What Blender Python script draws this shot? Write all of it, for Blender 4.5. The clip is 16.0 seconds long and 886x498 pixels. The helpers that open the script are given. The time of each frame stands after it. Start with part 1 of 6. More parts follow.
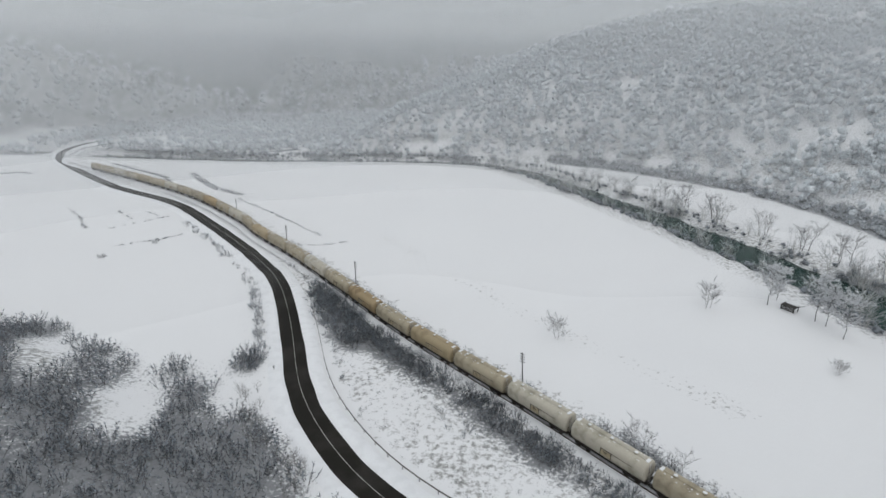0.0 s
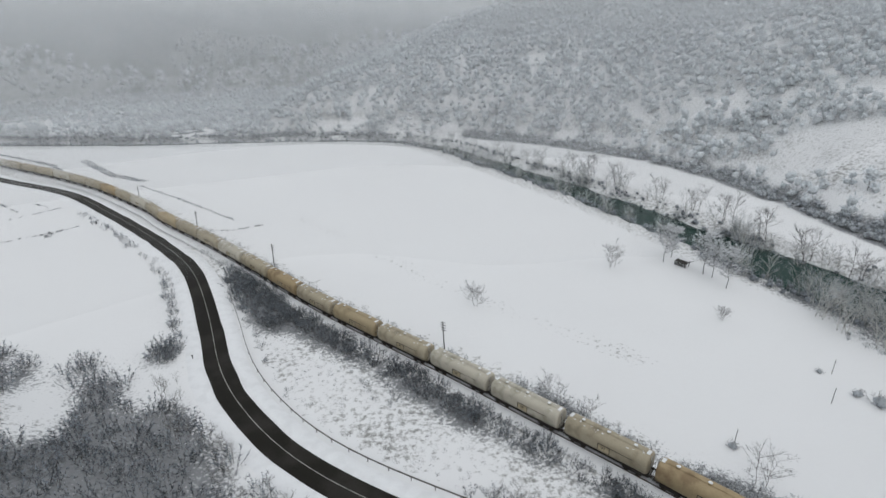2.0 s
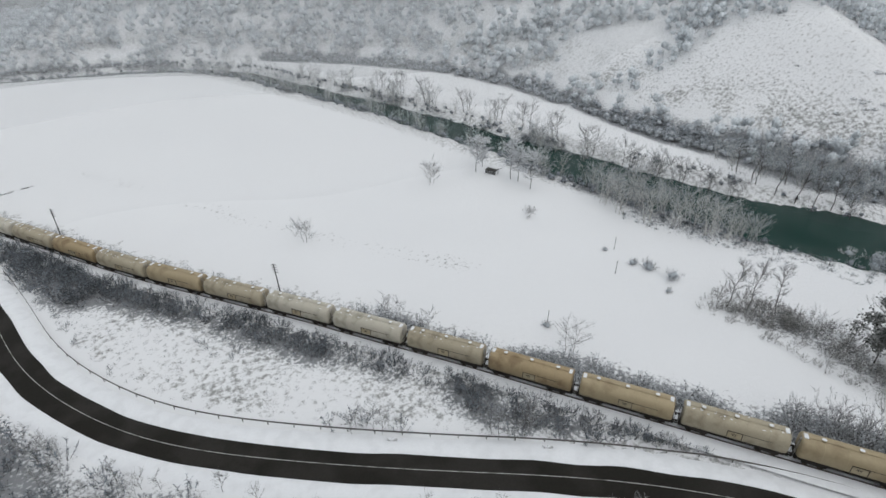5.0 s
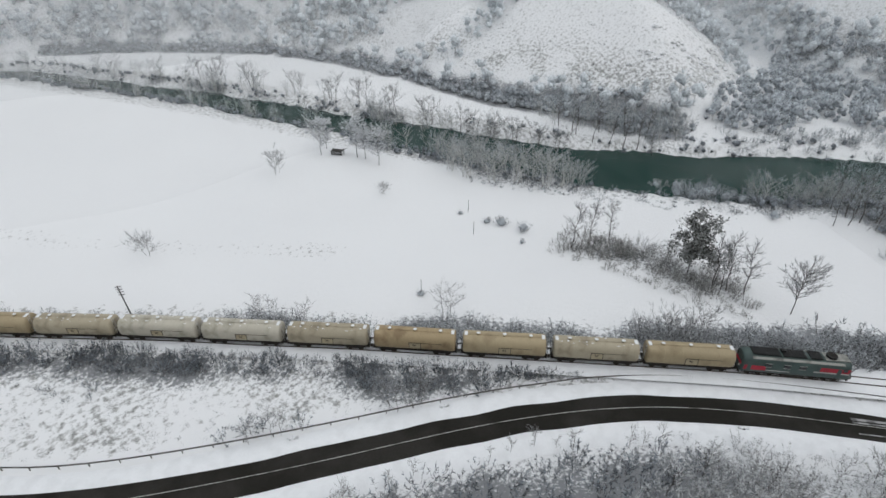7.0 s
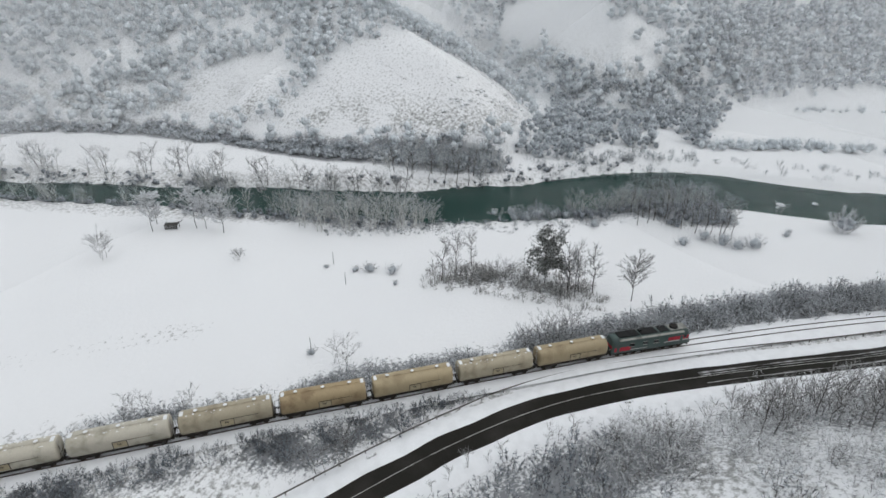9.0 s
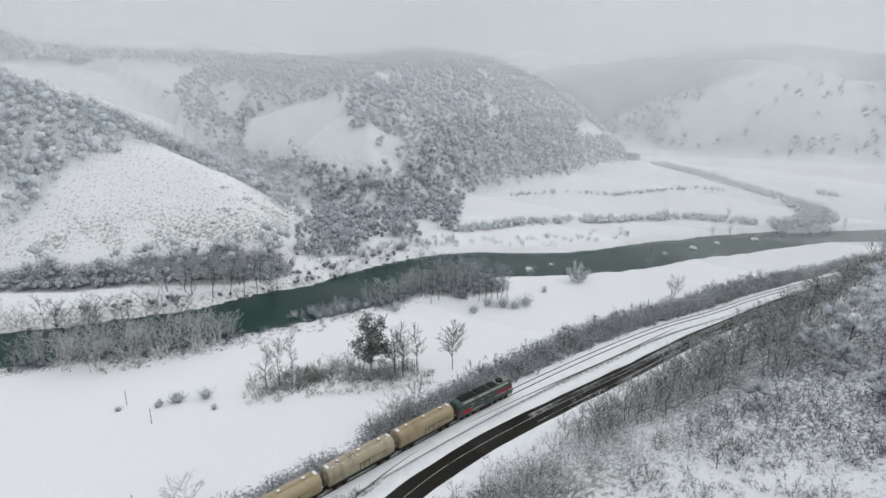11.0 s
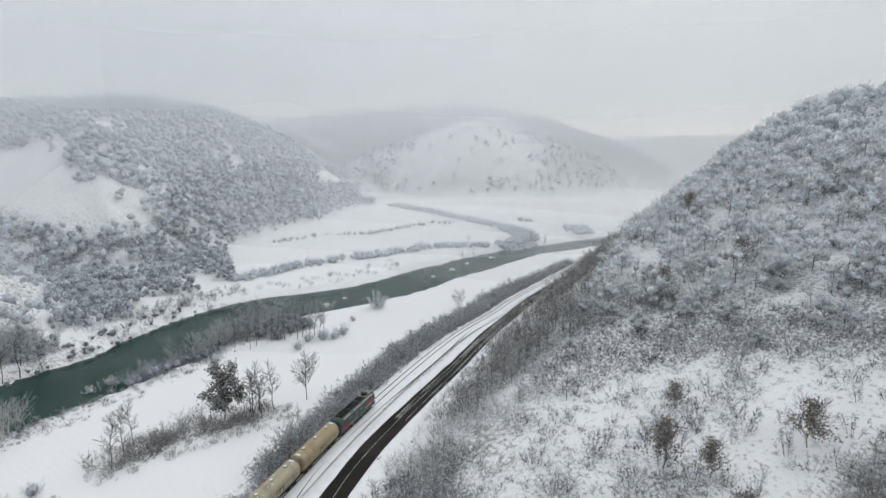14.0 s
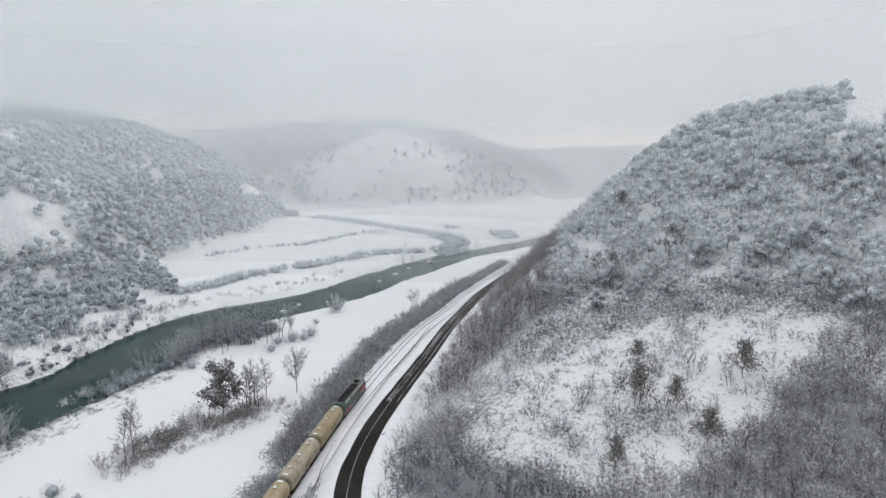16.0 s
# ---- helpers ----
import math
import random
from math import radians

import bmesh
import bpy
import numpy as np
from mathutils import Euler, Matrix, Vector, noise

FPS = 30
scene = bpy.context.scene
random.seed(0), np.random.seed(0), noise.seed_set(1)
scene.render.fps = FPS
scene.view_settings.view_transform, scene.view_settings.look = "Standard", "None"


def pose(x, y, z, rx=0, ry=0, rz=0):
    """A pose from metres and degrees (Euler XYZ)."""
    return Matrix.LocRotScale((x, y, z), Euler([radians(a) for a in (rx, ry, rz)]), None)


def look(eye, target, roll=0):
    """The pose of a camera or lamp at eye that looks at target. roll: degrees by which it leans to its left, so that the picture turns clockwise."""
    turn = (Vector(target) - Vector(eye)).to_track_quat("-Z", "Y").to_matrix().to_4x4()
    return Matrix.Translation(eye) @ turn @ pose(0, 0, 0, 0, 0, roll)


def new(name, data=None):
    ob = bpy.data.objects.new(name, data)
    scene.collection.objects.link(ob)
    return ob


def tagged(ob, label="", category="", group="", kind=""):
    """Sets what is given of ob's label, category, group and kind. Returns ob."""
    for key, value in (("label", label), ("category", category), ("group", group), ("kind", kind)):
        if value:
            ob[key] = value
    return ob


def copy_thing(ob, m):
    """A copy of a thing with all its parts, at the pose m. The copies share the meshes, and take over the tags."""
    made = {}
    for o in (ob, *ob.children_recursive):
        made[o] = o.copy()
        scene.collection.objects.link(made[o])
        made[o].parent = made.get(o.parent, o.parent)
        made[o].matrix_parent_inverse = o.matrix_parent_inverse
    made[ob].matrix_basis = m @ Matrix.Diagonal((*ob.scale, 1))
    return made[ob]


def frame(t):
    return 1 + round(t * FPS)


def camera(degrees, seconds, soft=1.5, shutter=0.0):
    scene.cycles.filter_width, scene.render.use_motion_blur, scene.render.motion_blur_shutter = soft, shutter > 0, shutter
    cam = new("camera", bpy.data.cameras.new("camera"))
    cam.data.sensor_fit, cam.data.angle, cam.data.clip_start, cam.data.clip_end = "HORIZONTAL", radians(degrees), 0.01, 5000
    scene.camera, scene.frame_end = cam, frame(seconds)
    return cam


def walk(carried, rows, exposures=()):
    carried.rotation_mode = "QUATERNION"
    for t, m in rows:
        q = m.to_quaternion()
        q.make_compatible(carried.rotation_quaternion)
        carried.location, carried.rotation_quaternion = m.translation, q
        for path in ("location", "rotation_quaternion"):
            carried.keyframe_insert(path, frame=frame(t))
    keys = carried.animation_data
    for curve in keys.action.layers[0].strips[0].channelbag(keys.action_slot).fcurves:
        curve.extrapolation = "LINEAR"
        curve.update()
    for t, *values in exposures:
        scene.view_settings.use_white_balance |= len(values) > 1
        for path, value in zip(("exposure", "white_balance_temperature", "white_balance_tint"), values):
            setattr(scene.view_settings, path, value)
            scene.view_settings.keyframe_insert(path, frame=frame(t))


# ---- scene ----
cam = camera(79.1, 16.0)
PATH = [
    (0, (0.315, 0.79, 58.943), (0.277, 2.397, 58.39), 0.1),
    (0.5, (0.694, 0.087, 58.916), (0.703, 1.692, 58.358), 0.0),
    (1, (0.94, -0.663, 59.024), (1.008, 0.937, 58.453), 0.1),
    (1.5, (1.159, -1.347, 59.134), (1.289, 0.241, 58.545), 0.0),
    (2, (1.347, -1.78, 59.208), (1.55, -0.21, 58.589), -0.1),
    (2.5, (1.538, -2.099, 59.46), (1.806, -0.558, 58.797), -0.0),
    (3, (1.817, -2.251, 59.635), (2.178, -0.742, 58.939), -0.2),
    (3.5, (1.884, -2.49, 59.886), (2.329, -1.02, 59.157), -0.3),
    (4, (1.912, -2.525, 60.144), (2.434, -1.098, 59.381), -0.4),
    (6.3, (0.535, -2.471, 61.589), (1.428, -1.345, 60.682), 0.1),
    (6.5, (0.289, -2.476, 61.654), (1.219, -1.378, 60.749), -0.2),
    (7, (-0.888, -1.938, 61.921), (0.138, -0.931, 61.013), -0.3),
    (7.5, (-2.711, -0.756, 61.911), (-1.593, 0.153, 61.009), -0.2),
    (8, (-4.838, 0.785, 61.898), (-3.652, 1.622, 61.015), -0.1),
    (8.5, (-7.012, 2.487, 61.999), (-5.73, 3.229, 61.165), -0.0),
    (9, (-9.126, 4.55, 61.945), (-7.732, 5.151, 61.178), 0.1),
    (9.5, (-11.204, 7.165, 61.742), (-9.711, 7.585, 61.048), 0.3),
    (10, (-13.058, 10.129, 61.629), (-11.494, 10.37, 61.009), 0.3),
    (10.2, (-13.724, 11.514, 61.62), (-12.139, 11.682, 61.031), 0.4),
    (12.3, (-19.201, 28.765, 61.334), (-17.622, 28.234, 60.995), 0.8),
    (12.5, (-19.683, 30.661, 61.295), (-18.121, 30.08, 60.959), 0.8),
    (13, (-20.896, 35.819, 60.811), (-19.4, 35.08, 60.485), 0.7),
    (13.5, (-21.892, 41.049, 60.308), (-20.448, 40.208, 59.993), 0.6),
    (14, (-22.766, 46.578, 59.837), (-21.374, 45.649, 59.531), 0.5),
    (14.5, (-23.448, 51.989, 59.419), (-22.109, 50.984, 59.123), 0.4),
    (15, (-23.748, 57.357, 58.916), (-22.446, 56.302, 58.63), 0.3),
    (15.5, (-23.899, 62.741, 58.468), (-22.633, 61.64, 58.193), 0.1),
    (16, (-23.894, 68.386, 58.046), (-22.672, 67.235, 57.78), -0.1),
]
walk(cam, [(t, look(eye, target, roll)) for t, eye, target, roll in PATH], exposures=[(0, -0.21), (4, -0.18), (7, -0.09), (10, 0.0), (13, 0.05), (16, 0.07)])

# ---------------------------------------------------------------- light
world = bpy.data.worlds.new("overcast_sky")
scene.world = world
world.use_nodes = True
wn = world.node_tree.nodes
wl = world.node_tree.links
wn.clear()
w_out = wn.new("ShaderNodeOutputWorld")
w_bg = wn.new("ShaderNodeBackground")
w_sky = wn.new("ShaderNodeTexSky")
w_sky.sky_type = "NISHITA"
w_sky.sun_disc = False
w_sky.sun_elevation = radians(24)
w_sky.sun_rotation = radians(150)
w_scale = wn.new("ShaderNodeMix")
w_scale.data_type = "RGBA"
w_scale.blend_type = "MULTIPLY"
w_scale.inputs["Factor"].default_value = 1.0
w_scale.inputs["B"].default_value = (0.10, 0.10, 0.10, 1)
w_mix = wn.new("ShaderNodeMix")
w_mix.data_type = "RGBA"
w_mix.inputs["Factor"].default_value = 0.90
# thin cloud glows round the hidden sun in the south-east and is dull in the north-west
w_tc = wn.new("ShaderNodeTexCoord")
w_dot = wn.new("ShaderNodeVectorMath")
w_dot.operation = "DOT_PRODUCT"
w_dot.inputs[1].default_value = (0.42, -0.86, 0.30)
wl.new(w_tc.outputs["Generated"], w_dot.inputs[0])
w_side = wn.new("ShaderNodeMapRange")
w_side.interpolation_type = "SMOOTHSTEP"
w_side.inputs["From Min"].default_value = -1.0
w_side.inputs["From Max"].default_value = 1.0
wl.new(w_dot.outputs["Value"], w_side.inputs["Value"])
w_cloud = wn.new("ShaderNodeMix")
w_cloud.data_type = "RGBA"
w_cloud.inputs["A"].default_value = (0.545, 0.595, 0.635, 1)
w_cloud.inputs["B"].default_value = (1.03, 1.045, 1.055, 1)
wl.new(w_side.outputs["Result"], w_cloud.inputs["Factor"])
# an overcast sky is brightest overhead
w_sep = wn.new("ShaderNodeSeparateXYZ")
wl.new(w_tc.outputs["Generated"], w_sep.inputs[0])
w_high = wn.new("ShaderNodeMapRange")
w_high.inputs["To Min"].default_value = 0.68
w_high.inputs["To Max"].default_value = 1.34
wl.new(w_sep.outputs["Z"], w_high.inputs["Value"])
w_dome = wn.new("ShaderNodeVectorMath")
w_dome.operation = "SCALE"
wl.new(w_cloud.outputs["Result"], w_dome.inputs[0])
wl.new(w_high.outputs["Result"], w_dome.inputs["Scale"])
wl.new(w_dome.outputs["Vector"], w_mix.inputs["B"])
wl.new(w_sky.outputs["Color"], w_scale.inputs["A"])
wl.new(w_scale.outputs["Result"], w_mix.inputs["A"])
wl.new(w_mix.outputs["Result"], w_bg.inputs["Color"])
w_bg.inputs["Strength"].default_value = 1.0
wl.new(w_bg.outputs["Background"], w_out.inputs["Surface"])

sun_data = bpy.data.lights.new("sun", "SUN")
sun_data.energy = 0.42
sun_data.angle = radians(25)
sun_data.color = (1.0, 0.97, 0.93)
sun = new("sun", sun_data)
sun.matrix_world = look((60, -160, 160), (60, 0, 30))


# ---------------------------------------------------------------- materials
def material(name, colour, rough=0.8, metal=0.0, vary=0.25, scale=1.0, bump=0.0, second=None, second_amount=0.5,
             fine=8.0, island=0.0, objrand=0.0, spec=0.3):
    """Principled surface with variation at two scales, optional second colour in patches, and relief."""
    m = bpy.data.materials.new(name)
    m.use_nodes = True
    nt = m.node_tree
    n, l = nt.nodes, nt.links
    bs = n["Principled BSDF"]
    bs.inputs["Roughness"].default_value = rough
    bs.inputs["Metallic"].default_value = metal
    bs.inputs["Specular IOR Level"].default_value = spec
    tc = n.new("ShaderNodeTexCoord")
    big = n.new("ShaderNodeTexNoise")
    big.inputs["Scale"].default_value = scale
    big.inputs["Detail"].default_value = 4
    small = n.new("ShaderNodeTexNoise")
    small.inputs["Scale"].default_value = scale * fine
    small.inputs["Detail"].default_value = 3
    l.new(tc.outputs["Object"], big.inputs["Vector"])
    l.new(tc.outputs["Object"], small.inputs["Vector"])
    base = n.new("ShaderNodeMix")
    base.data_type = "RGBA"
    base.inputs["A"].default_value = (*colour, 1)
    base.inputs["B"].default_value = (*(second or [c * (1 - vary) for c in colour]), 1)
    ramp = n.new("ShaderNodeMapRange")
    lo = 0.62 - 0.3 * second_amount
    ramp.inputs["From Min"].default_value = lo
    ramp.inputs["From Max"].default_value = lo + 0.14
    l.new(big.outputs["Fac"], ramp.inputs["Value"])
    l.new(ramp.outputs["Result"], base.inputs["Factor"])
    hsv = n.new("ShaderNodeHueSaturation")
    l.new(base.outputs["Result"], hsv.inputs["Color"])
    val = n.new("ShaderNodeMapRange")
    val.inputs["To Min"].default_value = 1 - vary
    val.inputs["To Max"].default_value = 1 + vary
    l.new(small.outputs["Fac"], val.inputs["Value"])
    last = val.outputs["Result"]
    for amount, kind in ((island, "ShaderNodeNewGeometry"), (objrand, "ShaderNodeObjectInfo")):
        if amount:
            src = n.new(kind)
            mr = n.new("ShaderNodeMapRange")
            mr.inputs["To Min"].default_value = 1 - amount
            mr.inputs["To Max"].default_value = 1 + amount
            l.new(src.outputs["Random Per Island" if kind == "ShaderNodeNewGeometry" else "Random"], mr.inputs["Value"])
            mu = n.new("ShaderNodeMath")
            mu.operation = "MULTIPLY"
            l.new(last, mu.inputs[0])
            l.new(mr.outputs["Result"], mu.inputs[1])
            last = mu.outputs["Value"]
    l.new(last, hsv.inputs["Value"])
    l.new(hsv.outputs["Color"], bs.inputs["Base Color"])
    if bump:
        b = n.new("ShaderNodeBump")
        b.inputs["Strength"].default_value = bump
        b.inputs["Distance"].default_value = 0.1
        l.new(small.outputs["Fac"], b.inputs["Height"])
        l.new(b.outputs["Normal"], bs.inputs["Normal"])
    return m


def twig_material(name, frost, bark, share):
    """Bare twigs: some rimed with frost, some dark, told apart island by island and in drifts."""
    m = bpy.data.materials.new(name)
    m.use_nodes = True
    n, l = m.node_tree.nodes, m.node_tree.links
    bs = n["Principled BSDF"]
    bs.inputs["Roughness"].default_value = 0.9
    bs.inputs["Specular IOR Level"].default_value = 0.1
    geo = n.new("ShaderNodeNewGeometry")
    tc = n.new("ShaderNodeTexCoord")
    big = n.new("ShaderNodeTexNoise")
    big.inputs["Scale"].default_value = 0.17
    big.inputs["Detail"].default_value = 3
    l.new(tc.outputs["Object"], big.inputs["Vector"])
    add = n.new("ShaderNodeMath")
    add.operation = "MULTIPLY_ADD"
    add.inputs[1].default_value = 0.65
    l.new(big.outputs["Fac"], add.inputs[0])
    half = n.new("ShaderNodeMath")
    half.operation = "MULTIPLY"
    half.inputs[1].default_value = 0.6
    l.new(geo.outputs["Random Per Island"], half.inputs[0])
    l.new(half.outputs["Value"], add.inputs[2])
    mr = n.new("ShaderNodeMapRange")
    mr.inputs["From Min"].default_value = 0.93 - 0.6 * share - 0.28
    mr.inputs["From Max"].default_value = 0.93 - 0.6 * share + 0.28
    l.new(add.outputs["Value"], mr.inputs["Value"])
    mix = n.new("ShaderNodeMix")
    mix.data_type = "RGBA"
    mix.inputs["A"].default_value = (*bark, 1)
    mix.inputs["B"].default_value = (*frost, 1)
    l.new(mr.outputs["Result"], mix.inputs["Factor"])
    l.new(mix.outputs["Result"], bs.inputs["Base Color"])
    # loose rime lets part of the light through
    glow = n.new("ShaderNodeBsdfTranslucent")
    l.new(mix.outputs["Result"], glow.inputs["Color"])
    both = n.new("ShaderNodeMixShader")
    both.inputs[0].default_value = 0.4
    l.new(bs.outputs[0], both.inputs[1])
    l.new(glow.outputs[0], both.inputs[2])
    l.new(both.outputs[0], n["Material Output"].inputs["Surface"])
    return m


def snow_material():
    """Old snow with faint drifts and, where the ground is rough, dry grass poking through."""
    m = bpy.data.materials.new("snow_ground")
    m.use_nodes = True
    n, l = m.node_tree.nodes, m.node_tree.links
    bs = n["Principled BSDF"]
    bs.inputs["Roughness"].default_value = 0.75
    bs.inputs["Specular IOR Level"].default_value = 0.2
    tc = n.new("ShaderNodeTexCoord")
    drift = n.new("ShaderNodeTexNoise")
    drift.inputs["Scale"].default_value = 0.03
    drift.inputs["Detail"].default_value = 5
    l.new(tc.outputs["Object"], drift.inputs["Vector"])
    snow = n.new("ShaderNodeMix")
    snow.data_type = "RGBA"
    snow.inputs["A"].default_value = (0.82, 0.825, 0.835, 1)
    snow.inputs["B"].default_value = (0.765, 0.77, 0.785, 1)
    l.new(drift.outputs["Fac"], snow.inputs["Factor"])
    grass = n.new("ShaderNodeTexNoise")
    grass.inputs["Scale"].default_value = 0.9
    grass.inputs["Detail"].default_value = 7
    grass.inputs["Roughness"].default_value = 0.72
    l.new(tc.outputs["Object"], grass.inputs["Vector"])
    att = n.new("ShaderNodeAttribute")
    att.attribute_name = "rough_grass"
    add = n.new("ShaderNodeMath")
    add.operation = "MULTIPLY_ADD"
    add.inputs[1].default_value = 0.44
    l.new(att.outputs["Fac"], add.inputs[0])
    l.new(grass.outputs["Fac"], add.inputs[2])
    mr = n.new("ShaderNodeMapRange")
    mr.inputs["From Min"].default_value = 0.80
    mr.inputs["From Max"].default_value = 0.94
    mr.inputs["To Max"].default_value = 0.8
    l.new(add.outputs["Value"], mr.inputs["Value"])
    tint = n.new("ShaderNodeTexNoise")
    tint.inputs["Scale"].default_value = 0.15
    l.new(tc.outputs["Object"], tint.inputs["Vector"])
    dry = n.new("ShaderNodeMix")
    dry.data_type = "RGBA"
    dry.inputs["A"].default_value = (0.205, 0.195, 0.18, 1)
    dry.inputs["B"].default_value = (0.16, 0.17, 0.16, 1)
    l.new(tint.outputs["Fac"], dry.inputs["Factor"])
    mix = n.new("ShaderNodeMix")
    mix.data_type = "RGBA"
    l.new(mr.outputs["Result"], mix.inputs["Factor"])
    l.new(snow.outputs["Result"], mix.inputs["A"])
    l.new(dry.outputs["Result"], mix.inputs["B"])
    # the ground's colour darkens where plants stand close
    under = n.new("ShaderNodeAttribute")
    under.attribute_name = "floor_darkening"
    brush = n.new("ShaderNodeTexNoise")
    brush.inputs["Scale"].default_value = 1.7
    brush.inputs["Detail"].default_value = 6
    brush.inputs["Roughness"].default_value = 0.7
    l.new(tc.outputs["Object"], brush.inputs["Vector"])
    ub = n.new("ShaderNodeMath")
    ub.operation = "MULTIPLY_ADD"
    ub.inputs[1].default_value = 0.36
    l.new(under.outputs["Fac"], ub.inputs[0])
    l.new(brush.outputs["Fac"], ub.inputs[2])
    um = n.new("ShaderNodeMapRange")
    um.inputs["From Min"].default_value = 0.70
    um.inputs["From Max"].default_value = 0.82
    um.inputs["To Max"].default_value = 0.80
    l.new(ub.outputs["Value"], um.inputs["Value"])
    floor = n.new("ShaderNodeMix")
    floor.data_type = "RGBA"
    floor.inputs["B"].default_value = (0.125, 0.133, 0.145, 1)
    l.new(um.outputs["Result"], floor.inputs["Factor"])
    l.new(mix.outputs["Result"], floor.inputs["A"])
    l.new(floor.outputs["Result"], bs.inputs["Base Color"])
    bump = n.new("ShaderNodeBump")
    bump.inputs["Strength"].default_value = 0.35
    bump.inputs["Distance"].default_value = 0.4
    l.new(grass.outputs["Fac"], bump.inputs["Height"])
    l.new(bump.outputs["Normal"], bs.inputs["Normal"])
    return m


def water_material():
    m = bpy.data.materials.new("river_water")
    m.use_nodes = True
    n, l = m.node_tree.nodes, m.node_tree.links
    bs = n["Principled BSDF"]
    bs.inputs["Base Color"].default_value = (0.013, 0.040, 0.033, 1)
    bs.inputs["Roughness"].default_value = 0.09
    bs.inputs["Specular IOR Level"].default_value = 0.06
    tc = n.new("ShaderNodeTexCoord")
    no = n.new("ShaderNodeTexNoise")
    no.inputs["Scale"].default_value = 0.8
    no.inputs["Detail"].default_value = 4
    l.new(tc.outputs["Object"], no.inputs["Vector"])
    b = n.new("ShaderNodeBump")
    b.inputs["Strength"].default_value = 0.12
    b.inputs["Distance"].default_value = 0.15
    l.new(no.outputs["Fac"], b.inputs["Height"])
    l.new(b.outputs["Normal"], bs.inputs["Normal"])
    return m


def mist_material(name, density, rise, more):
    """A veil of drifting mist: lets most light by, scatters the rest; thicker upwards where the cloud hangs."""
    m = bpy.data.materials.new(name)
    m.use_nodes = True
    n, l = m.node_tree.nodes, m.node_tree.links
    n.clear()
    out = n.new("ShaderNodeOutputMaterial")
    tr = n.new("ShaderNodeBsdfTransparent")
    df = n.new("ShaderNodeBsdfDiffuse")
    df.inputs["Color"].default_value = (0.955, 0.972, 0.985, 1)
    tl = n.new("ShaderNodeBsdfTranslucent")
    tl.inputs["Color"].default_value = (0.955, 0.972, 0.985, 1)
    body = n.new("ShaderNodeMixShader")
    body.inputs[0].default_value = 0.6
    l.new(df.outputs[0], body.inputs[1])
    l.new(tl.outputs[0], body.inputs[2])
    tc = n.new("ShaderNodeTexCoord")
    no = n.new("ShaderNodeTexNoise")
    no.inputs["Scale"].default_value = 0.006
    no.inputs["Detail"].default_value = 3
    l.new(tc.outputs["Object"], no.inputs["Vector"])
    sep = n.new("ShaderNodeSeparateXYZ")
    l.new(tc.outputs["Object"], sep.inputs[0])
    up = n.new("ShaderNodeMapRange")
    up.interpolation_type = "SMOOTHSTEP"
    up.inputs["From Min"].default_value = rise
    up.inputs["From Max"].default_value = rise + 140
    up.inputs["To Min"].default_value = density
    up.inputs["To Max"].default_value = min(0.9, density + more)
    l.new(sep.outputs["Z"], up.inputs["Value"])
    wob = n.new("ShaderNodeMapRange")
    wob.inputs["To Min"].default_value = 0.72
    wob.inputs["To Max"].default_value = 1.28
    l.new(no.outputs["Fac"], wob.inputs["Value"])
    mu = n.new("ShaderNodeMath")
    mu.operation = "MULTIPLY"
    mu.use_clamp = True
    l.new(up.outputs["Result"], mu.inputs[0])
    l.new(wob.outputs["Result"], mu.inputs[1])
    # the mist thickens down the valley
    lie = n.new("ShaderNodeVectorMath")
    lie.operation = "DOT_PRODUCT"
    lie.inputs[1].default_value = (0.42, -0.9, 0)
    l.new(tc.outputs["Object"], lie.inputs[0])
    down = n.new("ShaderNodeMapRange")
    down.inputs["From Min"].default_value = -500
    down.inputs["From Max"].default_value = 450
    down.inputs["To Min"].default_value = 0.66
    down.inputs["To Max"].default_value = 0.74
    l.new(lie.outputs["Value"], down.inputs["Value"])
    thick = n.new("ShaderNodeMath")
    thick.operation = "MULTIPLY"
    thick.use_clamp = True
    top = n.new("ShaderNodeMapRange")
    top.interpolation_type = "SMOOTHSTEP"
    top.inputs["From Min"].default_value = 130
    top.inputs["From Max"].default_value = 315
    top.inputs["To Min"].default_value = 1.0
    top.inputs["To Max"].default_value = 0.0
    l.new(sep.outputs["Z"], top.inputs["Value"])
    fade = n.new("ShaderNodeMath")
    fade.operation = "MULTIPLY"
    l.new(mu.outputs["Value"], fade.inputs[0])
    l.new(top.outputs["Result"], fade.inputs[1])
    l.new(fade.outputs["Value"], thick.inputs[0])
    l.new(down.outputs["Result"], thick.inputs[1])
    mix = n.new("ShaderNodeMixShader")
    l.new(thick.outputs["Value"], mix.inputs[0])
    l.new(tr.outputs[0], mix.inputs[1])
    l.new(body.outputs[0], mix.inputs[2])
    l.new(mix.outputs[0], out.inputs["Surface"])
    return m


SNOW = snow_material()
WATER = water_material()
SNOW_BANK = material("shoulder_snow", (0.80, 0.81, 0.83), 0.7, vary=0.06, scale=0.5, bump=0.3)
ASPHALT = material("wet_asphalt", (0.019, 0.0175, 0.015), 0.65, vary=0.25, scale=0.12, fine=30, second=(0.030, 0.028, 0.025), bump=0.15, spec=0.08)
SLUSH = material("road_slush", (0.34, 0.34, 0.34), 0.6, vary=0.3, scale=0.6, second=(0.12, 0.12, 0.12), second_amount=0.55)
LINE_PAINT = material("worn_line_paint", (0.50, 0.50, 0.47), 0.6, vary=0.35, scale=0.5, second=(0.12, 0.12, 0.11), second_amount=0.35)
RAIL_STEEL = material("rusty_rail_steel", (0.085, 0.065, 0.055), 0.55, 0.3, vary=0.3, scale=1.5)
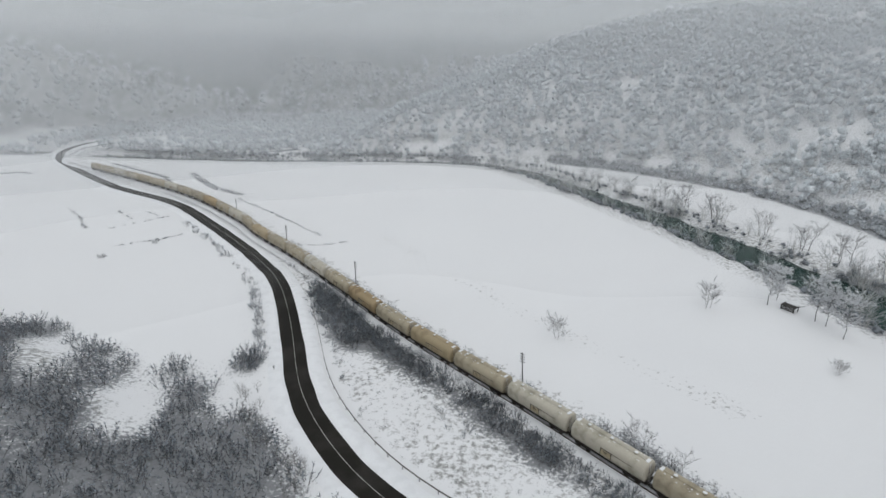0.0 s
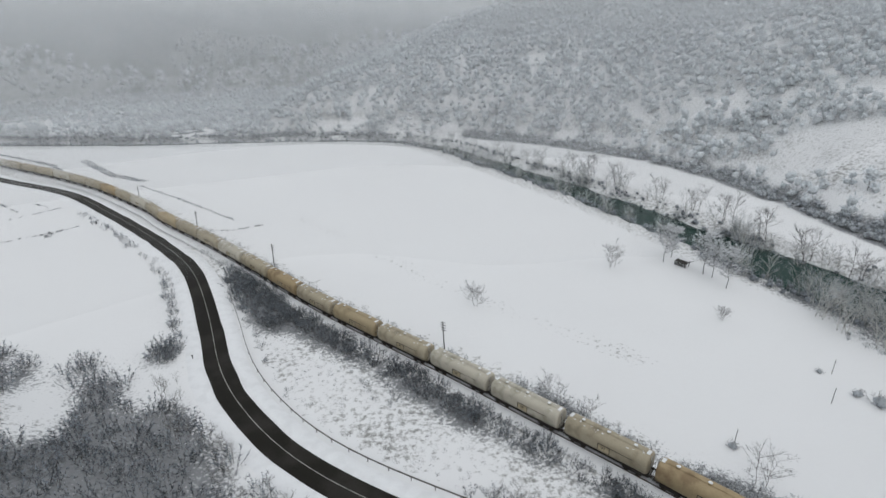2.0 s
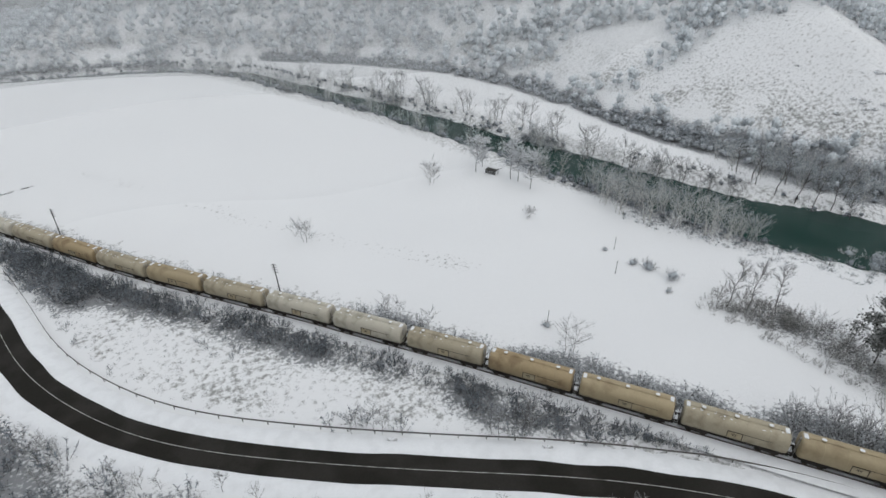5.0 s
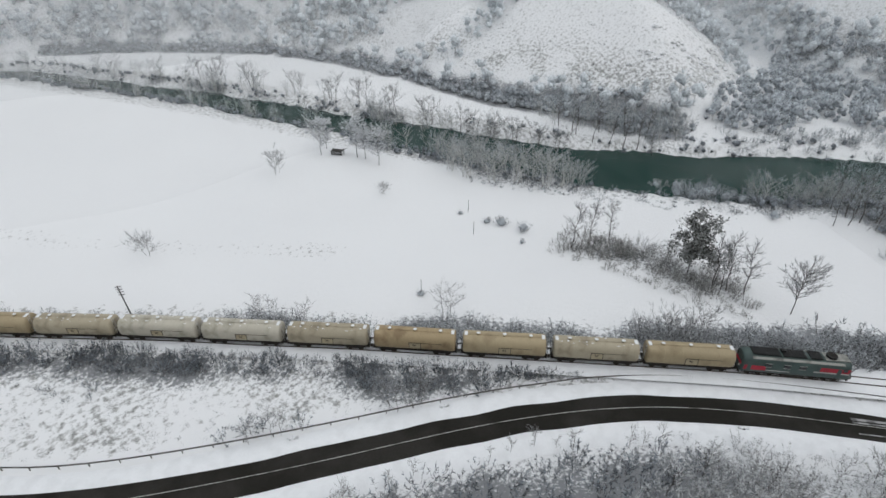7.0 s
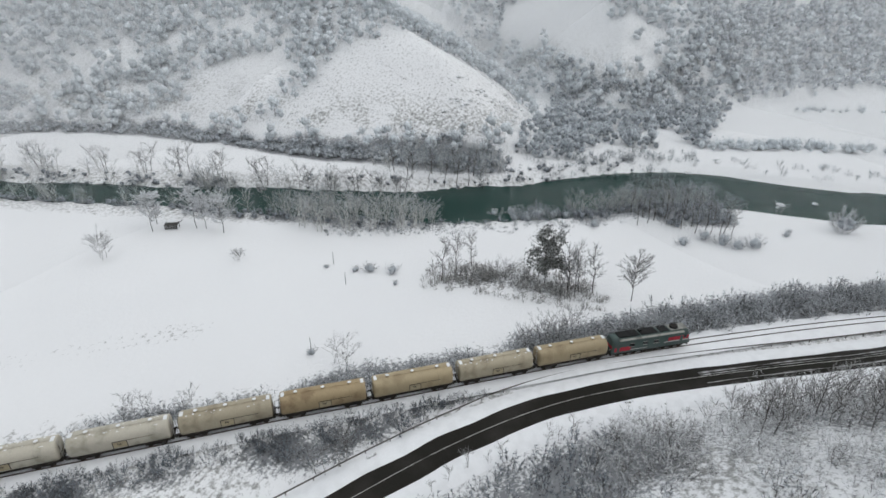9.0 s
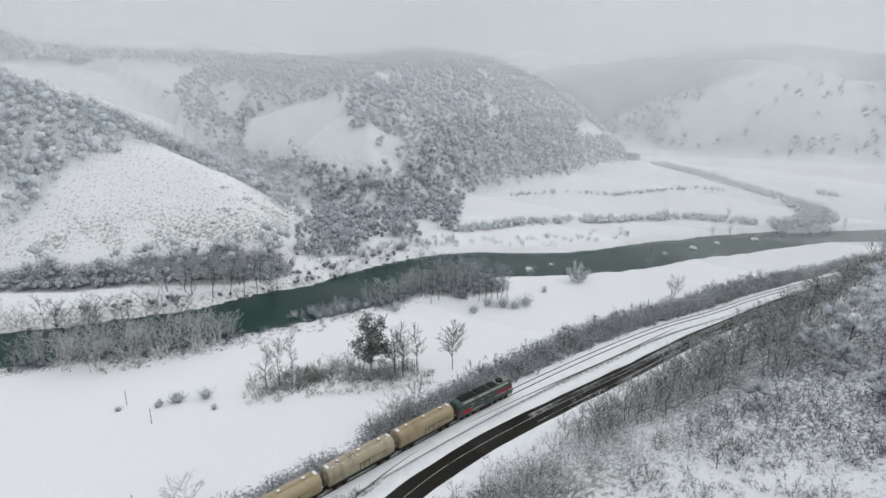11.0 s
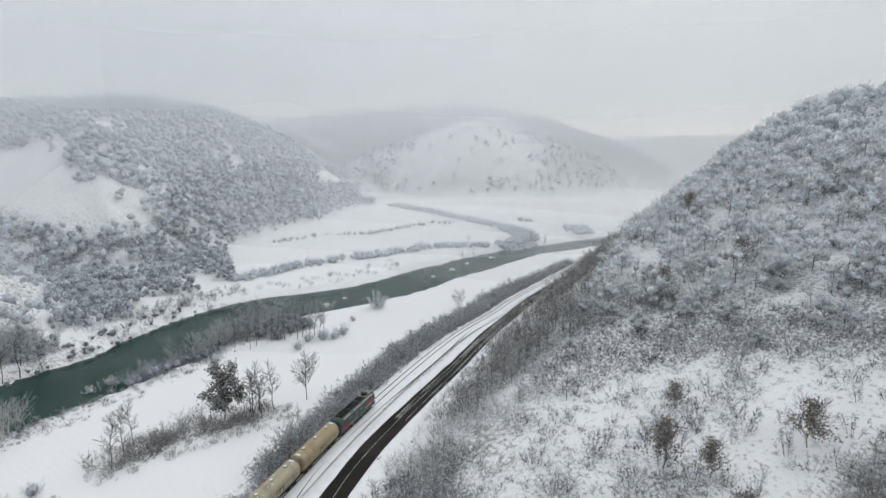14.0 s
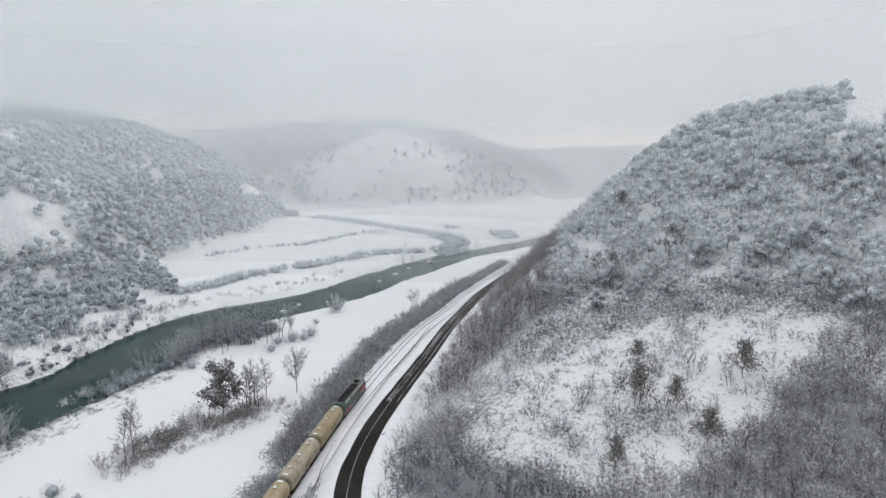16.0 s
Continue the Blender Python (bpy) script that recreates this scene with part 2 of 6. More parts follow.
GUARD = material("weathered_guardrail", (0.17, 0.16, 0.15), 0.6, 0.3, vary=0.3, scale=1.2)
BARK = material("dark_bark", (0.075, 0.065, 0.058), 0.95, vary=0.35, scale=1.2, second=(0.16, 0.155, 0.15), second_amount=0.5)
PALE_BARK = material("pale_rimed_bark", (0.17, 0.165, 0.16), 0.95, vary=0.3, scale=1.0, second=(0.42, 0.43, 0.44), second_amount=0.5)
# Frost, with some of the far hills' haze put into its paleness.
TWIG_WOOD = twig_material("frosted_hazed_twigs", (0.78, 0.83, 0.865), (0.44, 0.48, 0.515), 0.84)
TWIG_NEAR = twig_material("frosted_hill_twigs", (0.88, 0.89, 0.90), (0.36, 0.365, 0.37), 0.76)
TWIG_SLOPE = twig_material("young_wood_twigs", (0.60, 0.605, 0.605), (0.24, 0.235, 0.23), 0.58)
TWIG_BUSH = twig_material("thicket_twigs", (0.68, 0.705, 0.73), (0.25, 0.26, 0.27), 0.62)
TWIG_CLUMP = twig_material("brown_thicket_twigs", (0.58, 0.58, 0.57), (0.24, 0.232, 0.222), 0.55)
TWIG_TREE = twig_material("bare_tree_twigs", (0.56, 0.575, 0.59), (0.19, 0.185, 0.185), 0.6)
TWIG_RIME = twig_material("white_rimed_twigs", (0.82, 0.83, 0.85), (0.42, 0.425, 0.43), 0.84)
TWIG_RIVER = twig_material("riverside_twigs", (0.60, 0.645, 0.68), (0.20, 0.217, 0.235), 0.6)
PALE_LIMB = material("white_bare_limbs", (0.60, 0.60, 0.585), 0.9, vary=0.25, scale=0.8, second=(0.24, 0.235, 0.22), second_amount=0.45)
# Bare twigs below the rime, toned darker: the crowns' shade put into the colour.
BARE_SHADE_TWIG = twig_material("bare_shaded_twigs", (0.25, 0.255, 0.262), (0.09, 0.09, 0.092), 0.5)
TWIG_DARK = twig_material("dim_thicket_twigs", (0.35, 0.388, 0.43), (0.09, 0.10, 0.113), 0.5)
DARK_SHADE_TWIG = twig_material("dark_shaded_twigs", (0.20, 0.20, 0.205), (0.075, 0.073, 0.073), 0.45)
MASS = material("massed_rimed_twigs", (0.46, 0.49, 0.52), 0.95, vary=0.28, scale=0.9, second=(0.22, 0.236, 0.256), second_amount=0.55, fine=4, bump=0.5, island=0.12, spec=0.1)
# Whitened cores and twigs: mist over far and upper woods put into the colour.
MASS_PALE = material("massed_hazed_twigs", (0.70, 0.735, 0.76), 0.95, vary=0.3, scale=1.4, second=(0.45, 0.48, 0.505), second_amount=0.6, fine=4, bump=0.5, island=0.1, spec=0.1)
PALE_SHADE_TWIG = twig_material("pale_shaded_twigs", (0.46, 0.465, 0.475), (0.20, 0.20, 0.205), 0.55)
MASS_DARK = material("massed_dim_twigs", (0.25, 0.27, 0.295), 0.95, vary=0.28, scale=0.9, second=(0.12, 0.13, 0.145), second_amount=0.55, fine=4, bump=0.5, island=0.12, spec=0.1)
LEAF_BROWN = twig_material("brown_rimed_leaves", (0.46, 0.45, 0.43), (0.19, 0.172, 0.152), 0.5)
LEAF_DRY = twig_material("withered_leaves", (0.50, 0.51, 0.51), (0.085, 0.087, 0.076), 0.5)
WOOD_OLD = material("old_dark_wood", (0.060, 0.058, 0.054), 0.9, vary=0.3, scale=2.0)
STONE = material("snowy_stone", (0.42, 0.42, 0.42), 0.9, vary=0.3, scale=1.5, second=(0.78, 0.79, 0.81), second_amount=0.85)
TANK_TAN = material("tan_tank_paint", (0.37, 0.30, 0.19), 0.55, vary=0.12, scale=0.35, second=(0.28, 0.22, 0.135), second_amount=0.4, fine=10, objrand=0.06)
TANK_GREY = material("pale_tank_paint", (0.37, 0.325, 0.24), 0.6, vary=0.15, scale=0.4, second=(0.25, 0.215, 0.155), second_amount=0.45, fine=10, objrand=0.06)
TANK_OCHRE = material("ochre_tank_paint", (0.35, 0.27, 0.16), 0.6, vary=0.15, scale=0.35, second=(0.23, 0.165, 0.095), second_amount=0.5, fine=10, objrand=0.06)
TANK_WHITE = material("whitish_tank_paint", (0.46, 0.43, 0.36), 0.6, vary=0.12, scale=0.4, second=(0.31, 0.29, 0.23), second_amount=0.45, fine=10, objrand=0.06)
FRAME_DARK = material("sooty_underframe", (0.035, 0.030, 0.026), 0.8, vary=0.3, scale=1.5)
PLATE_PALE = material("pale_wagon_plate", (0.40, 0.34, 0.23), 0.6, vary=0.15, scale=1.5)
LADDER_WHITE = material("snowy_ladder", (0.50, 0.49, 0.47), 0.6, vary=0.3, scale=2.0, second=(0.12, 0.11, 0.10), second_amount=0.4)
SNOW_CAP = material("packed_snow", (0.78, 0.79, 0.80), 0.7, vary=0.06, scale=1.0)
LOCO_GREY = material("loco_grey_green", (0.058, 0.086, 0.080), 0.45, vary=0.12, scale=0.6, second=(0.05, 0.072, 0.07), second_amount=0.35)
LOCO_RED = material("loco_red", (0.38, 0.022, 0.040), 0.45, vary=0.15, scale=0.8, second=(0.24, 0.02, 0.03), second_amount=0.3)
LOCO_ROOF = material("loco_roof_grey", (0.30, 0.30, 0.275), 0.55, vary=0.15, scale=0.6, second=(0.13, 0.13, 0.12), second_amount=0.4)
LOCO_BLACK = material("loco_black", (0.014, 0.014, 0.014), 0.6, vary=0.3, scale=1.0)
LOCO_STRIPE = material("loco_pale_stripe", (0.42, 0.42, 0.40), 0.5, vary=0.15, scale=1.0)
GLASS_DARK = material("dark_window_glass", (0.012, 0.014, 0.016), 0.1, vary=0.1, scale=1.0, spec=0.5)
LAMP_GLASS = material("lamp_glass", (0.55, 0.55, 0.50), 0.15, vary=0.05, scale=1.0, spec=0.5)


# ---------------------------------------------------------------- the lie of the land
ROAD = [(-164, 643), (-205, 554), (-258, 486), (-283, 440), (-285, 400), (-268, 360), (-238, 325), (-172.5, 265.2), (-125.8, 232.9), (-89.2, 193.8), (-64.6, 164.0), (-49.3, 141.9), (-36.5, 111.3), (-29.3, 90.1),
        (-22.1, 77.3), (-15.3, 68.0), (-7.6, 60.4), (2.5, 53.1), (17.0, 43.8), (25.6, 38.7), (34.2, 33.75), (42.0, 28.9), (50.2, 23.0), (57.6, 16.7), (64.5, 9.4),
        (71.9, -0.9), (78.3, -10.2), (86.2, -22.4), (95.3, -36.9), (105.9, -52.1), (115.6, -68.0), (127.5, -88.4), (142.8, -117.3), (161.5, -154.7), (178.5, -195.5), (199.8, -255.0), (229.5, -357.0)]
RAIL = [(-262, 430), (-268, 385), (-248, 338), (-219, 312), (-162, 271), (-118, 236), (-83, 199), (-69.7, 181.5), (-51.0, 159.8), (-34.0, 138.5), (-12.8, 111.3), (5.1, 91.0), (14.4, 80.8), (25.5, 67.6), (35.7, 55.7),
        (45.0, 44.2), (54.4, 32.7), (63.8, 21.2), (74.0, 8.5), (84.1, -5.1), (96.0, -22.1), (107.1, -39.1), (116.5, -55.2), (125.8, -74.8), (137.7, -96.9), (155.5, -136.0), (171.7, -174.2), (188.7, -221.0), (221.0, -340.0)]
RIVER = [(-357.0, 399.5), (-238.0, 365.5), (-144.5, 353.6), (-72.2, 351.9), (0.0, 346.8), (38.2, 323.0), (63.8, 270.3), (87.5, 212.5), (103.7, 161.5), (113.9, 127.5), (127.5, 85.0), (138.5, 61.2), (153.0, 38.2),
         (170.0, 18.7), (181.6, -2.5), (184.4, -25.5), (184.4, -46.8), (190.4, -72.2), (202.3, -102.0), (212.5, -136.0), (222.7, -178.5), (224.4, -221.0), (229.5, -280.5), (255.0, -382.5)]
RIVER_HALF = [7, 7, 7, 7, 7, 7, 7, 8, 9, 11, 13, 15, 15.5, 17, 18, 17, 15.5, 14.5, 14, 14, 14, 13, 12, 11]
FOOT_FAR = [(-58.0, 640.0), (-70.0, 480.0), (-80.0, 400.0), (-72.0, 372.0), (0.0, 365.5), (51.0, 350.2), (97.8, 318.8), (140.2, 267.8), (158.1, 216.8), (159.8, 170.0), (161.5, 131.8), (168.3, 95.2), (182.8, 61.2), (222.7, 56.1), (280.5, 80.8), (357.0, 136.0)]
FOOT_NEAR = [(-280.5, 127.5), (-170.0, 127.5), (-95.2, 114.8), (-62.9, 95.2), (-48.4, 83.3), (-28.1, 66.3), (-11.9, 52.7), (4.2, 43.4), (17.0, 35.7), (34.0, 26.3), (46.8, 16.1), (56.1, 6.0), (66.3, -8.5), (80.8, -28.9),
             (91.8, -45.9), (106.2, -69.7), (123.2, -99.5), (140.2, -130.0), (155.5, -165.8), (170.0, -212.5), (191.2, -280.5), (221.0, -382.5)]
FOOT_SIDE = [(357.0, 136.0), (293.2, 68.0), (270.3, 34.0), (293.2, 8.5), (340.8, -39.1), (408.0, -110.5), (476.0, -182.8), (544.0, -221.0), (765.0, -280.5)]
FOOT_WEST = [(-900, 250), (-500, 380), (-390, 460), (-335, 540), (-265, 620), (-130, 690), (100, 725), (500, 700)]
FOOT_EAST = [(900, -150), (760, -240), (640, -315), (565, -352), (528, -420), (515, -520), (505, -620), (530, -760), (640, -1000), (800, -1300)]
WATER_Z = -2.3


def smooth_line(points, step):
    """Catmull-Rom through the points, resampled evenly."""
    p = np.array(points, float)
    p = np.vstack([2 * p[0] - p[1], p, 2 * p[-1] - p[-2]])
    out = []
    for i in range(1, len(p) - 2):
        a, b, c, d = p[i - 1:i + 3]
        for t in np.linspace(0, 1, 12, endpoint=False):
            out.append(0.5 * (2 * b + (c - a) * t + (2 * a - 5 * b + 4 * c - d) * t * t + (3 * b - a - 3 * c + d) * t ** 3))
    out.append(p[-2])
    out = np.array(out)
    s = np.concatenate([[0], np.cumsum(np.hypot(*np.diff(out[:, :2], axis=0).T))])
    k = np.arange(0, s[-1], step)
    return np.stack([np.interp(k, s, out[:, j]) for j in range(out.shape[1])], 1)


def eased(line, n):
    """The line with its bends evened out over n samples to either side."""
    k = np.concatenate([np.repeat(line[:1], n, 0), line, np.repeat(line[-1:], n, 0)])
    even = np.stack([np.convolve(k[:, j], np.ones(2 * n + 1) / (2 * n + 1), "valid") for j in range(line.shape[1])], 1)
    even[0], even[-1] = line[0], line[-1]
    return even


def distance(line, x, y):
    """Distance of points from a polyline, the arc length at the nearest point and the side (+ left of the way)."""
    line = np.asarray(line, float)
    best = np.full(x.shape, 1e9)
    arc = np.zeros(x.shape)
    side = np.zeros(x.shape)
    run = 0.0
    for (ax, ay), (bx, by) in zip(line[:-1, :2], line[1:, :2]):
        dx, dy = bx - ax, by - ay
        ll = math.hypot(dx, dy)
        t = np.clip(((x - ax) * dx + (y - ay) * dy) / (ll * ll), 0, 1)
        d = np.hypot(x - ax - t * dx, y - ay - t * dy)
        near = d < best
        best = np.where(near, d, best)
        arc = np.where(near, run + t * ll, arc)
        side = np.where(near, np.sign(dx * (y - ay) - dy * (x - ax)), side)
        run += ll
    return best, arc, side


def inside(poly, x, y):
    odd = np.zeros(x.shape, bool)
    for (ax, ay), (bx, by) in zip(poly, poly[1:] + poly[:1]):
        if ay != by:
            odd ^= ((ay > y) != (by > y)) & (x < (bx - ax) * (y - ay) / (by - ay) + ax)
    return odd


def lattice(i, j, seed):
    v = np.sin(i * 127.1 + j * 311.7 + seed * 74.7) * 43758.5453
    return v - np.floor(v)


def vnoise(x, y, size, seed=0.0):
    """Smooth value noise, 0 to 1."""
    x, y = x / size, y / size
    i, j = np.floor(x), np.floor(y)
    u, v = x - i, y - j
    u, v = u * u * (3 - 2 * u), v * v * (3 - 2 * v)
    a = lattice(i, j, seed) * (1 - u) + lattice(i + 1, j, seed) * u
    b = lattice(i, j + 1, seed) * (1 - u) + lattice(i + 1, j + 1, seed) * u
    return a * (1 - v) + b * v


ROAD_LINE = eased(smooth_line(ROAD, 2.0), 5)
RAIL_LINE = smooth_line(RAIL, 1.0)
RIVER_LINE = smooth_line([(a, b, h) for (a, b), h in zip(RIVER, RIVER_HALF)], 4.0)
FAR_LINE, NEAR_LINE, SIDE_LINE = (smooth_line(p, 5.0) for p in (FOOT_FAR, FOOT_NEAR, FOOT_SIDE))
FAR_AREA = FOOT_FAR + [(600, 400), (600, 700), (-58, 700)]
SIDE_AREA = FOOT_SIDE + [(1500, -500), (1500, 800), (600, 400)]
NEAR_AREA = FOOT_NEAR + [(221, -1200), (-1500, -1200), (-1500, 127)]
EAST_AREA = FOOT_EAST + [(2500, -1300), (2500, -150)]
WEST_AREA = FOOT_WEST + [(500, 2500), (-2500, 2500), (-2500, 250)]


def slope_up(d, steep, cap):
    return cap * (1 - np.exp(-steep * d / cap))


def hills(x, y):
    """The hills alone, and how far each place lies up from a hill's foot."""
    z = np.zeros(x.shape)
    up = np.zeros(x.shape)
    d = np.where(inside(FAR_AREA, x, y), distance(FAR_LINE, x, y)[0], 0)
    cap = np.interp(x, [-80, -25, 39, 130, 220], [40, 56, 80, 108, 122])
    z = np.maximum(z, slope_up(d, 0.80, cap))
    up = np.maximum(up, d)
    d = np.where(inside(SIDE_AREA, x, y), distance(SIDE_LINE, x, y)[0], 0)
    cap = np.interp(y, [-300, -220, -160, -100, -40, 20, 80], [66, 90, 116, 128, 124, 112, 100])
    z = np.maximum(z, slope_up(d, 1.15, cap))
    up = np.maximum(up, d)
    d = np.where(inside(NEAR_AREA, x, y), distance(NEAR_LINE, x, y)[0], 0)
    flank = np.maximum(np.minimum(11.3 - 0.075 * x - 0.372 * y, np.interp(x, [0, 40, 80], [87, 81, 77])), np.minimum(0.33 * d, 24))
    z = np.maximum(z, -4 * np.log(np.exp(-np.minimum(0.92 * d, 400) / 4) + np.exp(-flank / 4)) * np.clip(d / 4, 0, 1))
    up = np.maximum(up, d)
    d = np.where(inside(WEST_AREA, x, y), distance(FOOT_WEST, x, y)[0], 0)
    z = np.maximum(z, slope_up(d, 0.5, 150.0))
    up = np.maximum(up, d)
    d = np.where(inside(EAST_AREA, x, y), distance(FOOT_EAST, x, y)[0], 0)
    cap = np.interp(y, [-1000, -760, -640, -560, -480, -420, -350, -250, -150], [70, 104, 136, 150, 150, 140, 118, 100, 96])
    z = np.maximum(z, slope_up(d, 1.25, cap))
    up = np.maximum(up, d)
    r = np.hypot(x - 50, y - 50)
    ring = np.clip((r - 1000) / 500, 0, 1) * (60 + 70 * vnoise(x, y, 330, 3))
    z = np.maximum(z, ring)
    return z, up


def ground(x, y):
    """Height of the ground."""
    x, y = np.asarray(x, float), np.asarray(y, float)
    z, up = hills(x, y)
    rough = np.clip(up / 25, 0, 1)
    z = z + rough * (6 * (vnoise(x, y, 42, 1) - 0.5) + 2.4 * (vnoise(x, y, 15, 2) - 0.5))
    z = z + (1 - rough) * (0.5 * (vnoise(x, y, 45, 5) - 0.5) + 0.14 * (vnoise(x, y, 9, 6) - 0.5))
    d, arc, _ = distance(RIVER_LINE, x, y)
    half = np.interp(arc, np.arange(len(RIVER_LINE)) * 4.0, RIVER_LINE[:, 2])
    half = half + 3.0 * (vnoise(x, y, 16, 8) - 0.5)
    k = np.clip((d - half + 1.0) / 4.5, 0, 1)
    k = k * k * (3 - 2 * k)
    z = -3.4 * (1 - k) + z * k
    d, _, _ = distance(RAIL_LINE[::4], x, y)
    z = np.where(d < 14, np.maximum(np.minimum(z, 0.9 + np.clip(d - 2.2, 0, None) * 0.9), 0.9 - np.clip(d - 2.1, 0, None) * 0.45), z)
    d, _, _ = distance(ROAD_LINE, x, y)
    z = np.where(d < 16, np.minimum(np.maximum(z, 0.1 - np.clip(d - 4.5, 0, None) * 0.5), 0.1 + np.clip(d - 7.5, 0, None) * 0.9), z)
    return z


# ---- end of the land
# ---------------------------------------------------------------- mesh helpers
def part(name, bm, mat, parent=None, label=""):
    """Links a bmesh as one mesh object under a thing or part."""
    me = bpy.data.meshes.new(name)
    bm.to_mesh(me)
    bm.free()
    for m in (mat if isinstance(mat, (list, tuple)) else [mat]):
        me.materials.append(m)
    ob = new(name, me)
    ob.parent = parent
    if label:
        ob["label"] = label
    return ob


def soup(name, verts, tris, mats, slots=None, smooth=False):
    """A mesh object from arrays of corners and triangles."""
    me = bpy.data.meshes.new(name)
    verts, tris = np.asarray(verts, np.float32), np.asarray(tris, np.int32)
    me.vertices.add(len(verts))
    me.vertices.foreach_set("co", verts.ravel())
    me.loops.add(tris.size)
    me.loops.foreach_set("vertex_index", tris.ravel())
    me.polygons.add(len(tris))
    me.polygons.foreach_set("loop_start", np.arange(0, tris.size, 3, dtype=np.int32))
    if slots is not None:
        me.polygons.foreach_set("material_index", np.asarray(slots, np.int32))
    me.polygons.foreach_set("use_smooth", np.full(len(tris), smooth))
    for m in mats:
        me.materials.append(m)
    me.update(calc_edges=True)
    me.validate()
    return new(name, me)


def box(bm, cx, cy, cz, sx, sy, sz, bevel=0.0, turn=None):
    made = bmesh.ops.create_cube(bm, size=1.0)["verts"]
    m = Matrix.Translation((cx, cy, cz)) @ (turn or Matrix()) @ Matrix.Diagonal((sx, sy, sz, 1))
    bmesh.ops.transform(bm, matrix=m, verts=made)
    if bevel:
        edges = list({e for v in made for e in v.link_edges})
        bmesh.ops.bevel(bm, geom=edges, offset=bevel, segments=2, affect="EDGES")
    return bm


def rod(bm, a, b, r0, r1=None, sides=6):
    """A tapered rod from a to b."""
    a, b = Vector(a), Vector(b)
    q = (b - a).to_track_quat("Z", "Y").to_matrix().to_4x4()
    bmesh.ops.create_cone(bm, cap_ends=True, segments=sides, radius1=r0, radius2=r0 if r1 is None else r1, depth=(b - a).length,
                          matrix=Matrix.Translation((a + b) / 2) @ q)
    return bm


def ribbon(name, line, profile, mat, lift=0.0, base=None, wob=0.0, seed=0):
    """A strip swept along a plan line: profile is offsets to the left and heights."""
    line = np.asarray(line)[:, :2]
    tan = np.gradient(line, axis=0)
    tan /= np.linalg.norm(tan, axis=1)[:, None]
    nor = np.stack([-tan[:, 1], tan[:, 0]], 1)
    rows = []
    for j, (off, h) in enumerate(profile):
        o = np.full(len(line), off, float)
        if wob and j in (0, len(profile) - 1):
            s = np.arange(len(line)) * 1.0
            o = o + wob * (vnoise(s, s * 0 + seed, 3.0, j) - 0.5) * 2
        xy = line + nor * o[:, None]
        z = np.full(len(line), h + lift) if base is None else base(xy[:, 0], xy[:, 1]) + h + lift
        rows.append(np.column_stack([xy, z]))
    n, k = len(line), len(profile)
    v = np.stack(rows, 1).reshape(-1, 3)
    i = np.arange(n - 1)[:, None] * k + np.arange(k - 1)[None, :]
    i = i.ravel()
    t = np.concatenate([np.stack([i, i + 1, i + k + 1], 1), np.stack([i, i + k + 1, i + k], 1)])
    t = t[:, ::-1]
    return soup(name, v, t, [mat], smooth=True)


# ---------------------------------------------------------------- ground, water, road, track
def axis(lo, hi, step, far):
    a = list(np.arange(lo, hi + step, step))
    g, v = step, a[-1]
    while v < far:
        g *= 1.06
        v += g
        a.append(v)
    g, v = step, a[0]
    while v > -far:
        g *= 1.06
        v -= g
        a.insert(0, v)
    return np.array(a)


gx, gy = np.meshgrid(axis(-140, 300, 3.2, 3500), axis(-270, 400, 3.2, 3500), indexing="ij")
gz = ground(gx, gy)
rows_n, cols_n = gx.shape
gi = (np.arange(rows_n - 1)[:, None] * cols_n + np.arange(cols_n - 1)[None, :]).ravel()
land = soup("ground", np.column_stack([gx.ravel(), gy.ravel(), gz.ravel()]),
            np.concatenate([np.stack([gi, gi + cols_n, gi + cols_n + 1], 1), np.stack([gi, gi + cols_n + 1, gi + 1], 1)]), [SNOW], smooth=True)
tagged(land, "snow-covered valley floor with rough grassy hillsides", "ground", kind="structure")


def grassiness(x, y):
    """How much dry grass shows through the snow, 0 to 1."""
    z, up = hills(x, y)
    g = 0.60 * np.clip(up / 12, 0, 1) + 0.25 * np.clip(1 - np.abs(up - 14) / 16, 0, 1) * (vnoise(x, y, 7, 19) > 0.35) * (up > 0.5)
    d_rail, a_rail, s_rail = distance(RAIL_LINE[::4], x, y)
    d_road, a_road, s_road = distance(ROAD_LINE, x, y)
    between = (s_rail < 0) & (s_road > 0) & (d_road < 70) & (y < 150) & (y > -60)
    g = np.where(between & (d_road > 6), np.maximum(g, 0.62 + 0.55 * (vnoise(x, y, 11, 9) - 0.5)), g)
    g = np.where((d_rail < 10) & (d_rail > 2.5), np.maximum(g, 0.72), g)
    d_riv, a_riv, _ = distance(RIVER_LINE, x, y)
    bank = np.where((y < 45) & (x > 150), 0.4, 0.75)
    g = np.where(d_riv < 26, np.maximum(g, bank * np.clip((26 - d_riv) / 6, 0, 1)), g)
    g = np.where((d_road > 6) & (d_road < 14) & (s_road < 0), np.maximum(g, 0.45), g)
    track = np.abs(distance([(-42, 205), (-22, 180), (-4, 156), (14, 128), (34, 104), (52, 84)], x, y)[0])
    g = np.maximum(g, (0.45 + 0.3 * vnoise(x, y, 12, 61)) * np.exp(-(track / 6) ** 2))
    old = np.abs(distance([(-117, 267), (-74, 223), (-51, 191), (-46, 184)], x, y)[0])
    g = np.maximum(g, 0.62 * np.exp(-(old / 4.5) ** 2))
    return np.clip(g, 0, 1)


att = land.data.attributes.new("rough_grass", "FLOAT", "POINT")
att.data.foreach_set("value", grassiness(gx, gy).ravel().astype(np.float32))

river = ribbon("water", RIVER_LINE, [(-24, 0), (-8, 0), (8, 0), (24, 0)], WATER, WATER_Z)
